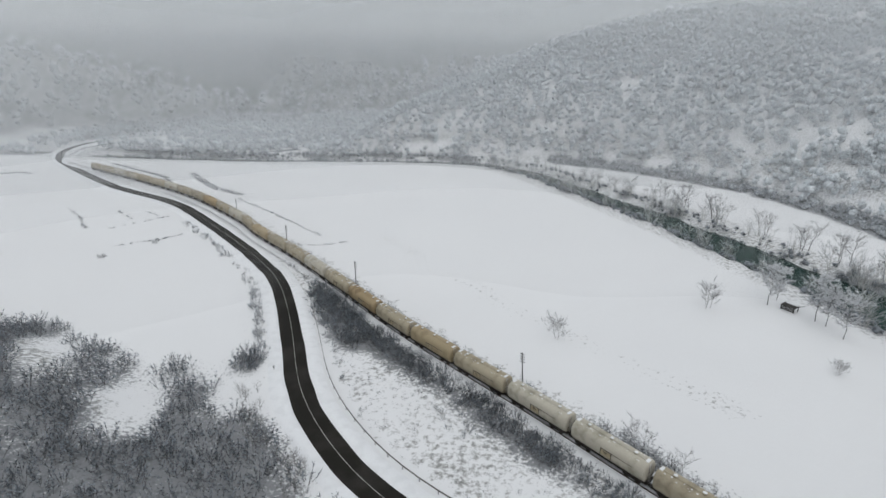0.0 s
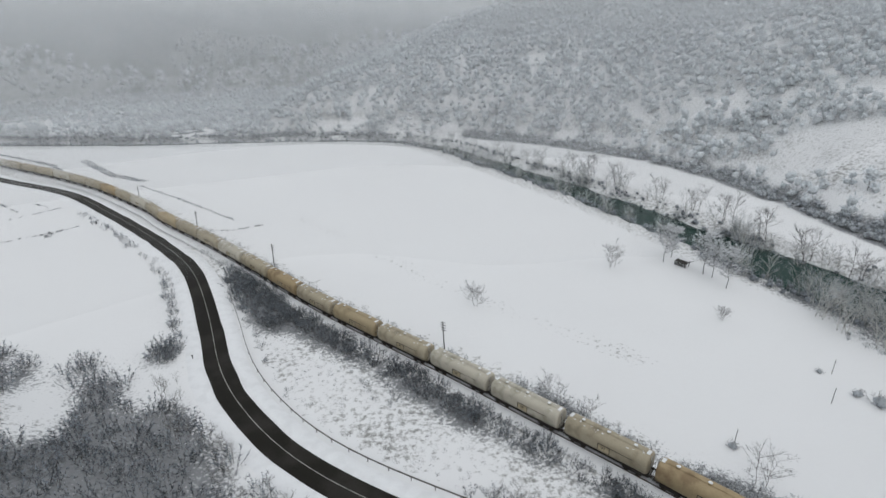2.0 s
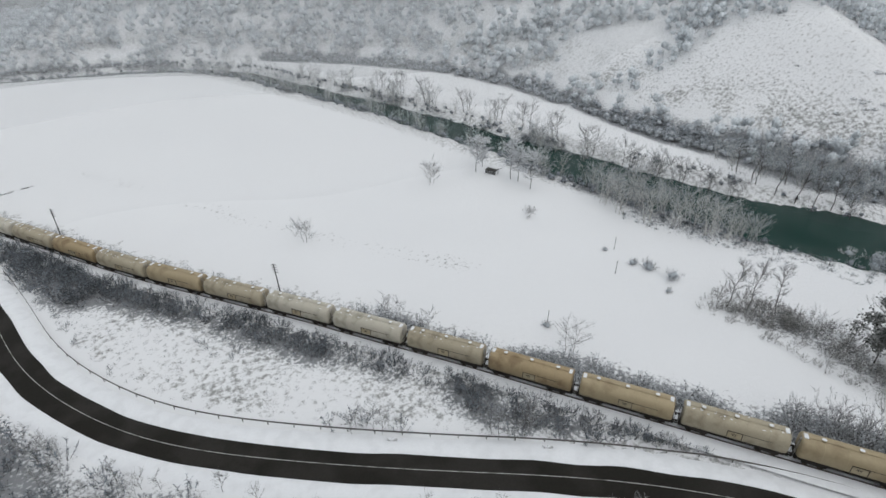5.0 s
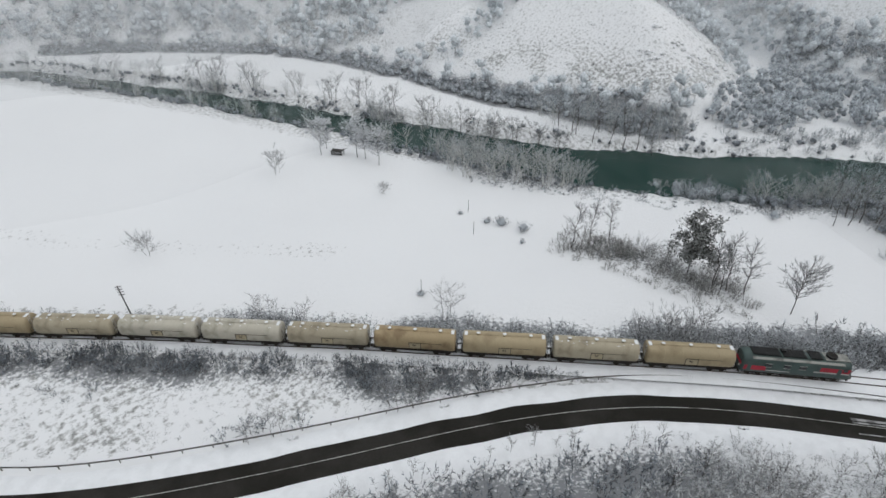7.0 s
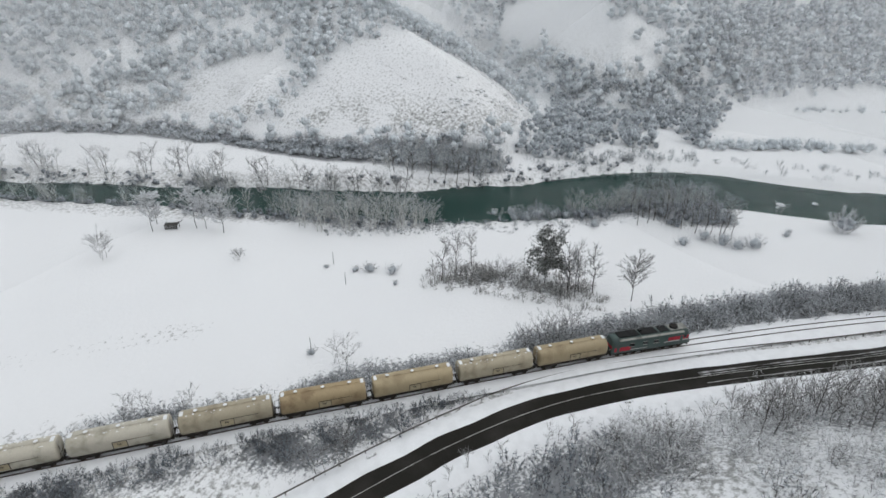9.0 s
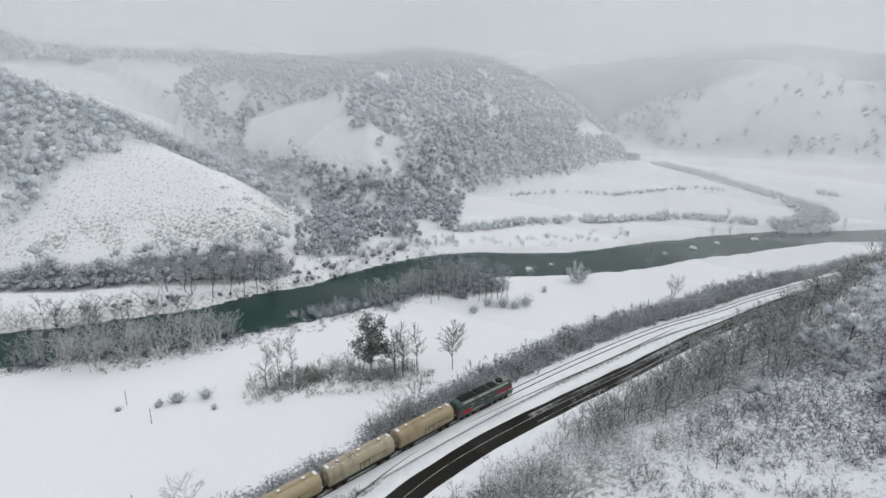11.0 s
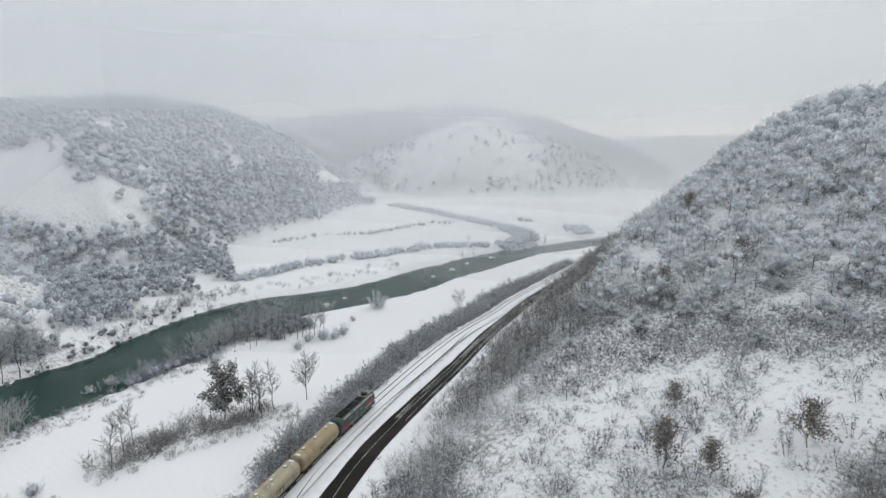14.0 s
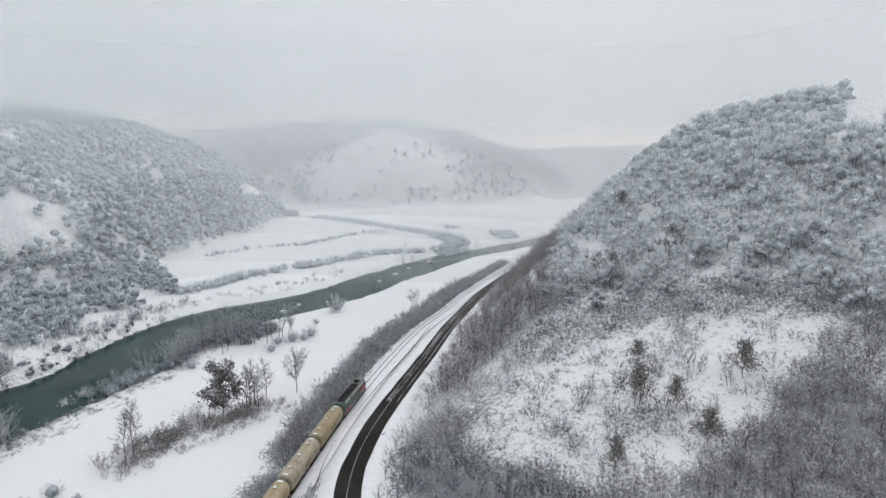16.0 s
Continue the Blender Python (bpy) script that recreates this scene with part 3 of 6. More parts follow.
tagged(river, "dark green winter river between snowy banks", "river", kind="structure")

road = ribbon("road", ROAD_LINE, [(-3.45, 0.0), (-2.1, 0.05), (-0.8, 0.09), (0.5, 0.05), (1.85, 0.0)], ASPHALT, 0.16, wob=0.16, seed=3)
tagged(road, "wet dark asphalt country road cleared of snow", "road", kind="structure")
line_paint = ribbon("trim", ROAD_LINE, [(-0.70, 0.0), (-0.61, 0.0)], LINE_PAINT, 0.262)
tagged(line_paint, "worn white centre line on the asphalt", "road marking", kind="structure")
for side, name_seed in ((-1, 5), (1, 6)):
    prof = [(2.35, 0.02), (2.75, 0.20), (3.5, 0.27), (4.9, 0.10), (6.2, -0.30)]
    prof = [(side * o - 0.8, h) for o, h in prof]
    bank = ribbon("pavement", ROAD_LINE, prof if side < 0 else prof, SNOW_BANK, 0.12, wob=0.25, seed=name_seed)
    tagged(bank, "ploughed white snow along the road shoulder", "snow bank", kind="structure")
# slush left between the wheel tracks on the bend below the wooded hill
slush_line = ROAD_LINE[(ROAD_LINE[:, 1] < -6) & (ROAD_LINE[:, 1] > -120)]
for off, wide in ((0.45, 0.16), (-0.15, 0.08), (-2.1, 0.13)):
    strip = ribbon("trim", slush_line, [(off - wide, 0.0), (off + wide, 0.0)], SLUSH, 0.262 - 0.02 * abs(off + 0.8), wob=0.2, seed=off)
    tagged(strip, "grey slush streak between the wheel tracks", "slush", kind="structure")

bed = ribbon("track_bed", RAIL_LINE, [(-3.2, -0.3), (-1.9, 0.05), (-0.8, 0.10), (0.8, 0.10), (1.9, 0.05), (3.2, -0.3)], SNOW_BANK, 0.92)
tagged(bed, "snowed-over ballast bed of the single railway track", "track bed", kind="structure")
for side in (-1, 1):
    o = side * 0.75
    steel = ribbon("rail", RAIL_LINE, [(o - 0.06, 0), (o - 0.05, 0.17), (o + 0.05, 0.17), (o + 0.06, 0)], RAIL_STEEL, 1.0)
    tagged(steel, "rusty steel running rail in the snow", "rail", group="running rails", kind="structure")


# ---------------------------------------------------------------- bare trees and bushes
def prism(a, b, r0, r1):
    """Corners and triangles of a three-sided tapered limb."""
    a, b = np.array(a, float), np.array(b, float)
    w = b - a
    w = w / (np.linalg.norm(w) + 1e-9)
    u = np.cross(w, [0.31, 0.83, 0.46])
    u /= np.linalg.norm(u)
    v = np.cross(w, u)
    ring = [math.cos(k) * u + math.sin(k) * v for k in (0, 2.094, 4.189)]
    vs = [a + r0 * r for r in ring] + [b + r1 * r for r in ring]
    return vs, [(0, 1, 4), (0, 4, 3), (1, 2, 5), (1, 5, 4), (2, 0, 3), (2, 3, 5)]


class Plant:
    """Collects limbs and twigs of one plant as triangles."""

    def __init__(self, seed):
        self.r = np.random.RandomState(seed)
        self.v, self.t, self.m = [], [], []

    def limb(self, a, b, r0, r1, slot=0):
        vs, ts = prism(a, b, r0, r1)
        n = len(self.v)
        self.v += vs
        self.t += [tuple(n + i for i in t) for t in ts]
        self.m += [slot] * len(ts)

    def twig(self, p, way, length, width, slot=1, flat=False):
        """One blade: a slim triangle; flat ones lie like laden sprays."""
        way = way / (np.linalg.norm(way) + 1e-9)
        side = np.cross(way, np.array([0, 0, 1.0]) + self.r.normal(size=3) * 0.35 if flat else self.r.normal(size=3))
        side /= np.linalg.norm(side) + 1e-9
        n = len(self.v)
        self.v += [p - side * width / 2, p + side * width / 2, p + way * length]
        self.t.append((n, n + 1, n + 2))
        self.m.append(slot)

    def done(self):
        return np.array(self.v, np.float32), np.array(self.t, np.int32), np.array(self.m, np.int32)


def bare_tree(seed, h, spread, limbs, twigs, length, width, low=0.28, lean=0.0, stems=1, droop=0.0, stout=1.0):
    """Trunk with forking limbs and a haze of twigs; height h, crown radius spread."""
    p = Plant(seed)
    r = p.r
    for s in range(stems):
        base = np.array([0, 0, -0.3]) + (r.normal(size=3) * [0.25 * spread, 0.25 * spread, 0] if stems > 1 else 0)
        tilt = r.normal(size=2) * (0.025 if stems == 1 else 0.12) + [lean, 0]
        hs = h * (1 if stems == 1 else r.uniform(0.7, 1.0))
        pts = [base]
        for k in range(1, 5):
            f = k / 4
            pts.append(base + np.array([tilt[0] * hs * f, tilt[1] * hs * f, 0]) + np.array([r.normal() * 0.02 * hs, r.normal() * 0.02 * hs, hs * f * 0.93]))
        rad = stout * h * 0.0115 / math.sqrt(stems)
        for k in range(4):
            p.limb(pts[k], pts[k + 1], rad * (1 - k / 4.4), rad * (1 - (k + 1) / 4.4))
        tips = []
        for i in range(limbs // stems):
            f = low + (0.97 - low) * (i + r.uniform()) / (limbs / stems)
            k = min(3, int(f * 4))
            a = pts[k] + (pts[k + 1] - pts[k]) * (f * 4 - k)
            ang = r.uniform(0, 2 * math.pi)
            reach = spread * (0.45 + 0.65 * math.sin(math.pi * min(1, (f - low) / (1 - low) * 0.75 + 0.2))) * r.uniform(0.6, 1.1)
            rise = reach * r.uniform(0.5, 1.3) * (1 - droop)
            b = a + np.array([math.cos(ang) * reach, math.sin(ang) * reach, rise])
            b[2] = min(b[2], base[2] + hs * 1.02)
            mid = (a + b) / 2 + r.normal(size=3) * reach * 0.08
            p.limb(a, mid, rad * 0.42, rad * 0.26)
            p.limb(mid, b, rad * 0.26, rad * 0.08)
            tips.append((a, mid, b))
        tips.append((pts[2], pts[3], pts[4]))
        subs = []
        for a, mid, b in tips:
            for q in range(4):
                f = r.uniform(0.25, 1.0)
                at = a + (mid - a) * f * 2 if f < 0.5 else mid + (b - mid) * (f * 2 - 1)
                way = (b - a) / (np.linalg.norm(b - a) + 1e-9) + r.normal(size=3) * 0.5 + np.array([0, 0, 0.35 - droop])
                way /= np.linalg.norm(way)
                reach = length * r.uniform(0.9, 1.6)
                p.twig(at, way, reach, width * 1.1, 0 if r.uniform() < 0.5 else 1)
                subs.append((at, way, reach))
        for i in range(twigs // stems):
            at, way, reach = subs[r.randint(len(subs))]
            out = way * 0.8 + r.normal(size=3) * 0.5 + np.array([0, 0, 0.15 - 0.8 * droop])
            p.twig(at + way * reach * r.uniform(0.1, 0.95), out, length * r.uniform(0.35, 0.9), width * 0.8)
    return p.done()


GOLD = (1 + 5 ** 0.5) / 2
ICO_V = np.array([(-1, GOLD, 0), (1, GOLD, 0), (-1, -GOLD, 0), (1, -GOLD, 0), (0, -1, GOLD), (0, 1, GOLD), (0, -1, -GOLD), (0, 1, -GOLD), (GOLD, 0, -1), (GOLD, 0, 1), (-GOLD, 0, -1), (-GOLD, 0, 1)]) / math.hypot(1, GOLD)
ICO_T = [(0, 11, 5), (0, 5, 1), (0, 1, 7), (0, 7, 10), (0, 10, 11), (1, 5, 9), (5, 11, 4), (11, 10, 2), (10, 7, 6), (7, 1, 8), (3, 9, 4), (3, 4, 2), (3, 2, 6), (3, 6, 8), (3, 8, 9), (4, 9, 5), (2, 4, 11), (6, 2, 10), (8, 6, 7), (9, 8, 1)]


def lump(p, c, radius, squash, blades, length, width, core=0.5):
    """One knot of a crown: a small uneven core of massed twigs, and slim sprays that fan out and upward from it. Sprays
    on its under side mostly take the darker slot 3: less rime, and crown shade put into the colour.
    """
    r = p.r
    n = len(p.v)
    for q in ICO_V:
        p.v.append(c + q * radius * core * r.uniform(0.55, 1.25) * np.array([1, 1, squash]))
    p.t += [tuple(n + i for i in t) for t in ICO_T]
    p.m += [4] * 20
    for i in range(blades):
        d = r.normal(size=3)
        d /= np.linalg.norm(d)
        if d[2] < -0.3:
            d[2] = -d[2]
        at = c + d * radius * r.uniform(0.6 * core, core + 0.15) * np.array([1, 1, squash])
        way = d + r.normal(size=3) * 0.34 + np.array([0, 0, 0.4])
        shaded = d[2] + 0.45 * r.normal() < -0.12
        p.twig(at, way, length * r.uniform(0.55, 1.25), width * r.uniform(0.6, 1.3), 3 if shaded else 1)


def wood_tree(seed, h, spread, blades, length, width, limbs, lumps=4, core=0.68):
    """A light tree for close woods: trunk, a few limbs and a lumpy crown of rimed twigs."""
    p = Plant(seed)
    r = p.r
    p.limb((0, 0, -0.4), (r.normal() * 0.15, r.normal() * 0.15, h * 0.8), h * 0.012, h * 0.004)
    turn = r.uniform(0, 6.283)
    for k in range(lumps):
        a = turn + 6.283 * k / (lumps - 1) + r.normal() * 0.3
        out = 0.0 if k == 0 else spread * r.uniform(0.42, 0.6)
        size = spread * (r.uniform(0.52, 0.62) if k == 0 else r.uniform(0.36, 0.52))
        skirt = k > 1 and k >= lumps - lumps // 3
        c = np.array([math.cos(a) * out * (1.15 if skirt else 1), math.sin(a) * out * (1.15 if skirt else 1), h * (0.72 if k == 0 else r.uniform(0.1, 0.26) if skirt else r.uniform(0.32, 0.58))])
        if 0 < k <= limbs:
            p.limb((0, 0, h * 0.25), c, h * 0.006, h * 0.002)
        lump(p, c, size, r.uniform(0.8, 1.05), blades // lumps, length, width, core)
    for k in range(blades // 8):
        a = r.uniform(0, 6.283)
        at = np.array([math.cos(a), math.sin(a), 0]) * spread * r.uniform(0.2, 0.7) + np.array([0, 0, h * r.uniform(0.55, 0.85)])
        p.twig(at, np.array([math.cos(a) * 0.4, math.sin(a) * 0.4, 1.0]) + r.normal(size=3) * 0.3, length * r.uniform(1.1, 1.9), width * 0.5)
    return p.done()


def bush(seed, h, spread, stems, twigs, length, width, cores=2, core=0.56):
    """A many-stemmed shrub: rods fanning out of the ground to a domed top, feathered with twigs, round a low knot of
    massed twigs. Lower twigs take slot 3 more often, shade put into their colour.
    """
    p = Plant(seed)
    r = p.r
    for k in range(cores):
        a, out = r.uniform(0, 6.283), spread * r.uniform(0.0, 0.2)
        lump(p, np.array([math.cos(a) * out, math.sin(a) * out, h * r.uniform(0.3, 0.42)]), min(spread, h) * r.uniform(0.72, 0.92), r.uniform(0.75, 1.0), 8, length, width, core)
    for i in range(stems):
        ang, q = r.uniform(0, 2 * math.pi), r.uniform(0, 1) ** 0.55
        c, s = math.cos(ang), math.sin(ang)
        a = np.array([c * spread * 0.35 * q, s * spread * 0.35 * q, -0.15])
        b = np.array([c * spread * q, s * spread * q, h * math.sqrt(1 - 0.72 * q * q) * r.uniform(0.72, 1.1)])
        rod_way = (b - a) / np.linalg.norm(b - a)
        p.twig(a, b - a, np.linalg.norm(b - a), 0.014 * h, 0)
        for j in range(twigs // stems):
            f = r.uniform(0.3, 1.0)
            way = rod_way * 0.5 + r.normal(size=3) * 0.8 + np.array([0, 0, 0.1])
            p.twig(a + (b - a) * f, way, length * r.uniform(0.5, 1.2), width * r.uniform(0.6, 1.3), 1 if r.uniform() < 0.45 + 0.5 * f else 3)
    return p.done()


def tuft(seed, h, spread, blades):
    """A low tuft of dry stalks and grass, some of them rimed."""
    p = Plant(seed)
    r = p.r
    for i in range(blades):
        a, q = r.uniform(0, 6.283), r.uniform(0, 1) ** 0.7
        at = np.array([math.cos(a) * spread * q, math.sin(a) * spread * q, -0.05])
        way = np.array([math.cos(a) * 0.7 * q, math.sin(a) * 0.7 * q, 0.8]) + r.normal(size=3) * 0.35
        way[2] = abs(way[2]) + 0.15
        p.twig(at, way, h * r.uniform(0.45, 1.15) * (1.1 - 0.4 * q), 0.07 * r.uniform(0.6, 1.4), (1, 3, 0)[r.randint(3)] if i % 2 else 1)
    return p.done()


def leafy(seed, h, spread, leaves):
    """A tree that has kept its withered leaves."""
    p = Plant(seed)
    r = p.r
    v, t, m = bare_tree(seed, h, spread, 26, 200, 0.9, 0.05, low=0.2)
    p.v, p.t, p.m = list(v), [tuple(x) for x in t], list(m)
    clumps = []
    for k in range(46):
        f = r.uniform(0.24, 0.97)
        wide = spread * 0.46 * (1 if h > 8 else (1.15 - f) / 0.7)
        clumps.append(np.array([r.normal() * wide, r.normal() * wide, h * f]))
    size = 0.13 + 0.026 * h
    for i in range(leaves):
        c = clumps[r.randint(len(clumps))]
        q = c + r.normal(size=3) * [1.3 * size, 1.3 * size, 1.05 * size]
        p.twig(q, r.normal(size=3) + [0, 0, -0.3], size, 0.8 * size, 2)
    return p.done()


FLOOR_DARKENING = []


def scatter(name, kinds, places, mats, label, category, shade=0.0):
    """Many plants joined into one object: places are rows of x, y, z, scale, turn, kind. shade: square metres of
    darkened ground under each.
    """
    places = places[(distance(ROAD_LINE, places[:, 0], places[:, 1])[0] > 5.6) & (distance(RAIL_LINE[::4], places[:, 0], places[:, 1])[0] > 2.5)]
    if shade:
        FLOOR_DARKENING.append(np.column_stack([places[:, :2], shade * places[:, 3] ** 2]))
    vs, ts, ms, n = [], [], [], 0
    for k, (v, t, m) in enumerate(kinds):
        rows = places[places[:, 5].astype(int) % len(kinds) == k]
        if not len(rows):
            continue
        c, s = np.cos(rows[:, 4]), np.sin(rows[:, 4])
        x = v[None, :, 0] * c[:, None] - v[None, :, 1] * s[:, None]
        y = v[None, :, 0] * s[:, None] + v[None, :, 1] * c[:, None]
        z = np.repeat(v[None, :, 2], len(rows), 0)
        sc = rows[:, 3][:, None]
        co = np.stack([x * sc + rows[:, 0][:, None], y * sc + rows[:, 1][:, None], z * sc + rows[:, 2][:, None]], 2).reshape(-1, 3)
        tt = (t[None] + (np.arange(len(rows)) * len(v))[:, None, None]).reshape(-1, 3) + n
        vs.append(co)
        ts.append(tt)
        ms.append(np.tile(m, len(rows)))
        n += len(co)
    ob = soup(name, np.concatenate(vs), np.concatenate(ts), [mats[0], mats[1], LEAF_DRY, mats[2] if len(mats) > 2 else BARE_SHADE_TWIG, MASS if len(mats) < 3 else MASS_PALE if mats[2] == PALE_SHADE_TWIG else MASS_DARK], np.concatenate(ms), smooth=True)
    return tagged(ob, label, category, kind="stuff")


def spread_over(rng, x0, x1, y0, y1, step, keep, scale=(0.7, 1.25)):
    """Jittered places on the ground where keep(x, y) gives a chance above a draw."""
    x, y = np.meshgrid(np.arange(x0, x1, step), np.arange(y0, y1, step))
    x = x.ravel() + rng.uniform(-0.55, 0.55, x.size) * step
    y = y.ravel() + rng.uniform(-0.55, 0.55, y.size) * step
    ok = rng.uniform(size=x.size) < keep(x, y)
    x, y = x[ok], y[ok]
    n = len(x)
    return np.column_stack([x, y, ground(x, y), rng.uniform(*scale, n), rng.uniform(0, 6.28, n), rng.randint(0, 1000, n)])


def along(rng, line, s0, s1, o0, o1, step, chance=1.0, scale=(0.7, 1.2)):
    """Places along a plan line between arc lengths s0 and s1 and offsets o0 and o1 (left positive)."""
    seg = np.concatenate([[0], np.cumsum(np.hypot(*np.diff(line[:, :2], axis=0).T))])
    n = int(abs(s1 - s0) * abs(o1 - o0) / (step * step) * chance)
    s = rng.uniform(s0, s1, n)
    o = rng.uniform(o0, o1, n)
    px, py = np.interp(s, seg, line[:, 0]), np.interp(s, seg, line[:, 1])
    qx, qy = np.interp(s + 1, seg, line[:, 0]), np.interp(s + 1, seg, line[:, 1])
    ll = np.hypot(qx - px, qy - py) + 1e-6
    x, y = px - (qy - py) / ll * o, py + (qx - px) / ll * o
    return np.column_stack([x, y, ground(x, y), rng.uniform(*scale, n), rng.uniform(0, 6.28, n), rng.randint(0, 1000, n)])


def arc_at(line, x, y):
    """Arc length of the place on a plan line nearest to x, y."""
    return float(distance(line, np.array([x], float), np.array([y], float))[1][0])

DITCHES = [[(-116, 172), (-105, 180), (-99, 187)], [(-115, 163), (-113, 159)], [(-142, 194), (-139, 192)], [(-167, 222), (-150, 205), (-141, 193)], [(-142, 217), (-130, 206)], [(-130, 217), (-122, 211)],
           [(-130, 192), (-117, 210)], [(-106, 181), (-104, 175)], [(-59, 176), (-47, 174), (-37, 179)], [(-49, 166), (-45, 161)], [(-214, 330), (-160, 290), (-149, 274)], [(-150, 300), (-120, 262), (-100, 247)], [(-100, 240), (-74, 214), (-48, 185)],
           [(-262, 292), (-249, 301), (-240, 296)]]
DITCH_WIDTHS = [0.6, 1.3, 0.8, 0.35, 0.4, 0.4, 0.35, 1.0, 0.45, 0.5, 1.4, 2.0, 0.5, 1.5]
POLES = [(13.6, 90.5, -4, 1.0), (-27.5, 140, 0, 1.0), (-57.5, 174.5, 3, 1.0), (-88, 209, 0, 1.0), (101, -14.5, 14, 0.62)]
STAKES = [(78.5, 66.3), (85.6, 74.3), (55, 58.8)]
CULVERTS = [((64, 3), -3.9), ((18, 45), 3.9), ((36, 33), 3.9), ((-2, 53), -3.9)]
MARKERS = [(-36.2, 95.0), (-74, 165.3)]
RIVER_STONES = [(178.6, -31.2, 1.3), (184, -41.3, 0.9), (200.8, -3.2, 1.4), (204, -6, 0.9), (176, -30, 0.6), (198, -95, 1.0), (206, -112, 1.5), (214, -128, 1.2), (220, -150, 1.6)]
# ---- vegetation
rng = np.random.RandomState(7)
WOOD_KINDS = [wood_tree(40 + k, 6.4, 3.4, 42, 1.2, 0.3, 0, 3, 0.86) for k in range(9)]
DIM_KINDS = [wood_tree(50 + k, 5.8, 2.9, 18, 1.5, 0.5, 0, 3, 0.95) for k in range(5)]
NEAR_KINDS = [wood_tree(60 + k, 7.0, 3.5, 204, 1.1, 0.13, 3, 6, 0.5) for k in range(9)]
POLE_KINDS = [bare_tree(160 + k, 7.6, 1.9, 16, 180, 0.95, 0.07, low=0.2, stems=1 + k % 2) for k in range(7)]
FINE_KINDS = [bare_tree(70 + k, 5.4, 1.5, 14, 200, 0.8, 0.05, low=0.15, stems=1 + k % 2) for k in range(7)]
CARPET_KINDS = [bush(130 + k, 2.1, 1.7, 9, 99, 0.48, 0.085, 0) for k in range(8)]
SHRUB_KINDS = [bush(80 + k, 2.3, 1.75, 10, 110, 0.46, 0.1, 0) for k in range(9)]
FAR_SHRUBS = [bush(180 + k, 2.4, 1.75, 7, 63, 0.55, 0.11, 1) for k in range(7)]
WILLOW_KINDS = [bare_tree(110 + k, 8.4, 2.9, 20, 180, 1.1, 0.06, low=0.12, stems=2 + k % 3, lean=0.12 * (k % 3 - 1), stout=1.6) for k in range(7)]
LOW_KINDS = [bare_tree(110 + k, 7.6, 2.7, 20, 170, 1.1, 0.055, low=0.12, stems=2 + k % 3, lean=0.12 * (k % 3 - 1), stout=1.7) for k in range(7)]
LOW_KINDS = [tuft(95 + k, 0.95, 0.75, 26) for k in range(7)]


SCATTER_NEAR = [BARK, TWIG_NEAR]


def clear_of(polys, x, y):
    ok = np.ones(x.shape, bool)
    for p in polys:
        ok &= ~inside(p, x, y)
    return ok


# snowy open slopes on the hills
CONE = [(163, 163), (180, 156), (196, 152), (216, 143), (224, 126), (236, 108), (250, 90), (244, 70), (222, 58), (192, 60), (178, 90), (170, 120)]
CONE_LEFT = [(163, 208), (180, 216), (196, 203), (203, 180), (190, 166), (178, 166), (168, 168)]
HIGH_SNOW = [(402, 132), (420, 112), (410, 66), (359, 58), (337, 50), (333, 17), (314, 40), (309, 14), (286, 29), (303, 56), (338, 90), (374, 128)]
HIGH_LEFT = [(438, 159), (448, 137), (417, 138), (399, 139), (400, 147)]
HIGH_RIGHT = [(502, -152), (549, -190), (655, -278), (494, -169), (470, -140)]
EAST_SNOW = [(661, -317), (693, -389), (715, -450), (698, -483), (683, -541), (618, -534), (581, -553), (561, -484), (545, -548), (540, -477), (553, -397), (599, -345)]
OPEN_SIDE = [HIGH_SNOW, HIGH_LEFT, HIGH_RIGHT]
BROKEN = [(130, 323), (150, 295), (174, 278), (193, 272), (199, 260), (181, 229), (168, 231), (168, 255), (152, 280)]
SMALL_SNOW = [(218, 225), (228, 211), (214, 197), (207, 210)]
OPEN_FAR = [CONE, CONE_LEFT, SMALL_SNOW]
# open ground on the near hillside
CLEARING = [(42, 4), (45, -10), (40, -24), (33, -38), (25, -49), (11, -50), (-5, -53), (-3, -42), (0, -31), (1, -20), (3, -7), (12, 3), (26, 4)]
SCRUB = [(60, -44), (46, -50), (28, -63), (8, -65), (0, -57), (-2, -52), (11, -50), (25, -49), (33, -38), (40, -24), (48, -22)]
TOP_SNOW = [(26, -190), (12, -197), (2, -135), (15, -146)]
GAPS = [[(-66, 96), (-64, 83), (-58, 70), (-50, 69), (-50, 78), (-56, 91)], [(-91, 97), (-92, 111), (-78, 96), (-73, 80), (-82, 87)]]


def far_wood(x, y):
    up = np.where(inside(FAR_AREA, x, y), distance(FAR_LINE, x, y)[0], 0)
    ok = (up > 1) & (up < 175)
    open_band = inside(BROKEN, x, y) & (vnoise(x, y, 13, 21) > 0.42)
    thin = np.where(vnoise(x, y, 24, 4) < 0.25, 0.55, 0.97)
    return ok * thin * np.where(clear_of(OPEN_FAR, x, y), 1, 0.0) * np.where(open_band, 0.12, 1)


places = spread_over(rng, -110, 330, 55, 540, 5.7, far_wood, (0.85, 1.55))
scatter("hillside_wood", WOOD_KINDS, places, [PALE_BARK, TWIG_WOOD, PALE_SHADE_TWIG], "frosted bare wood covering the steep hillside across the river", "wood", 9)


def far_top(x, y):
    up = np.where(inside(FAR_AREA, x, y), distance(FAR_LINE, x, y)[0], 0)
    return (((up > 170) & (up < 280)) | ((up > 1) & (y > 535))) * 0.9


places = spread_over(rng, -260, 520, 55, 900, 11.0, far_top, (1.1, 2.0))
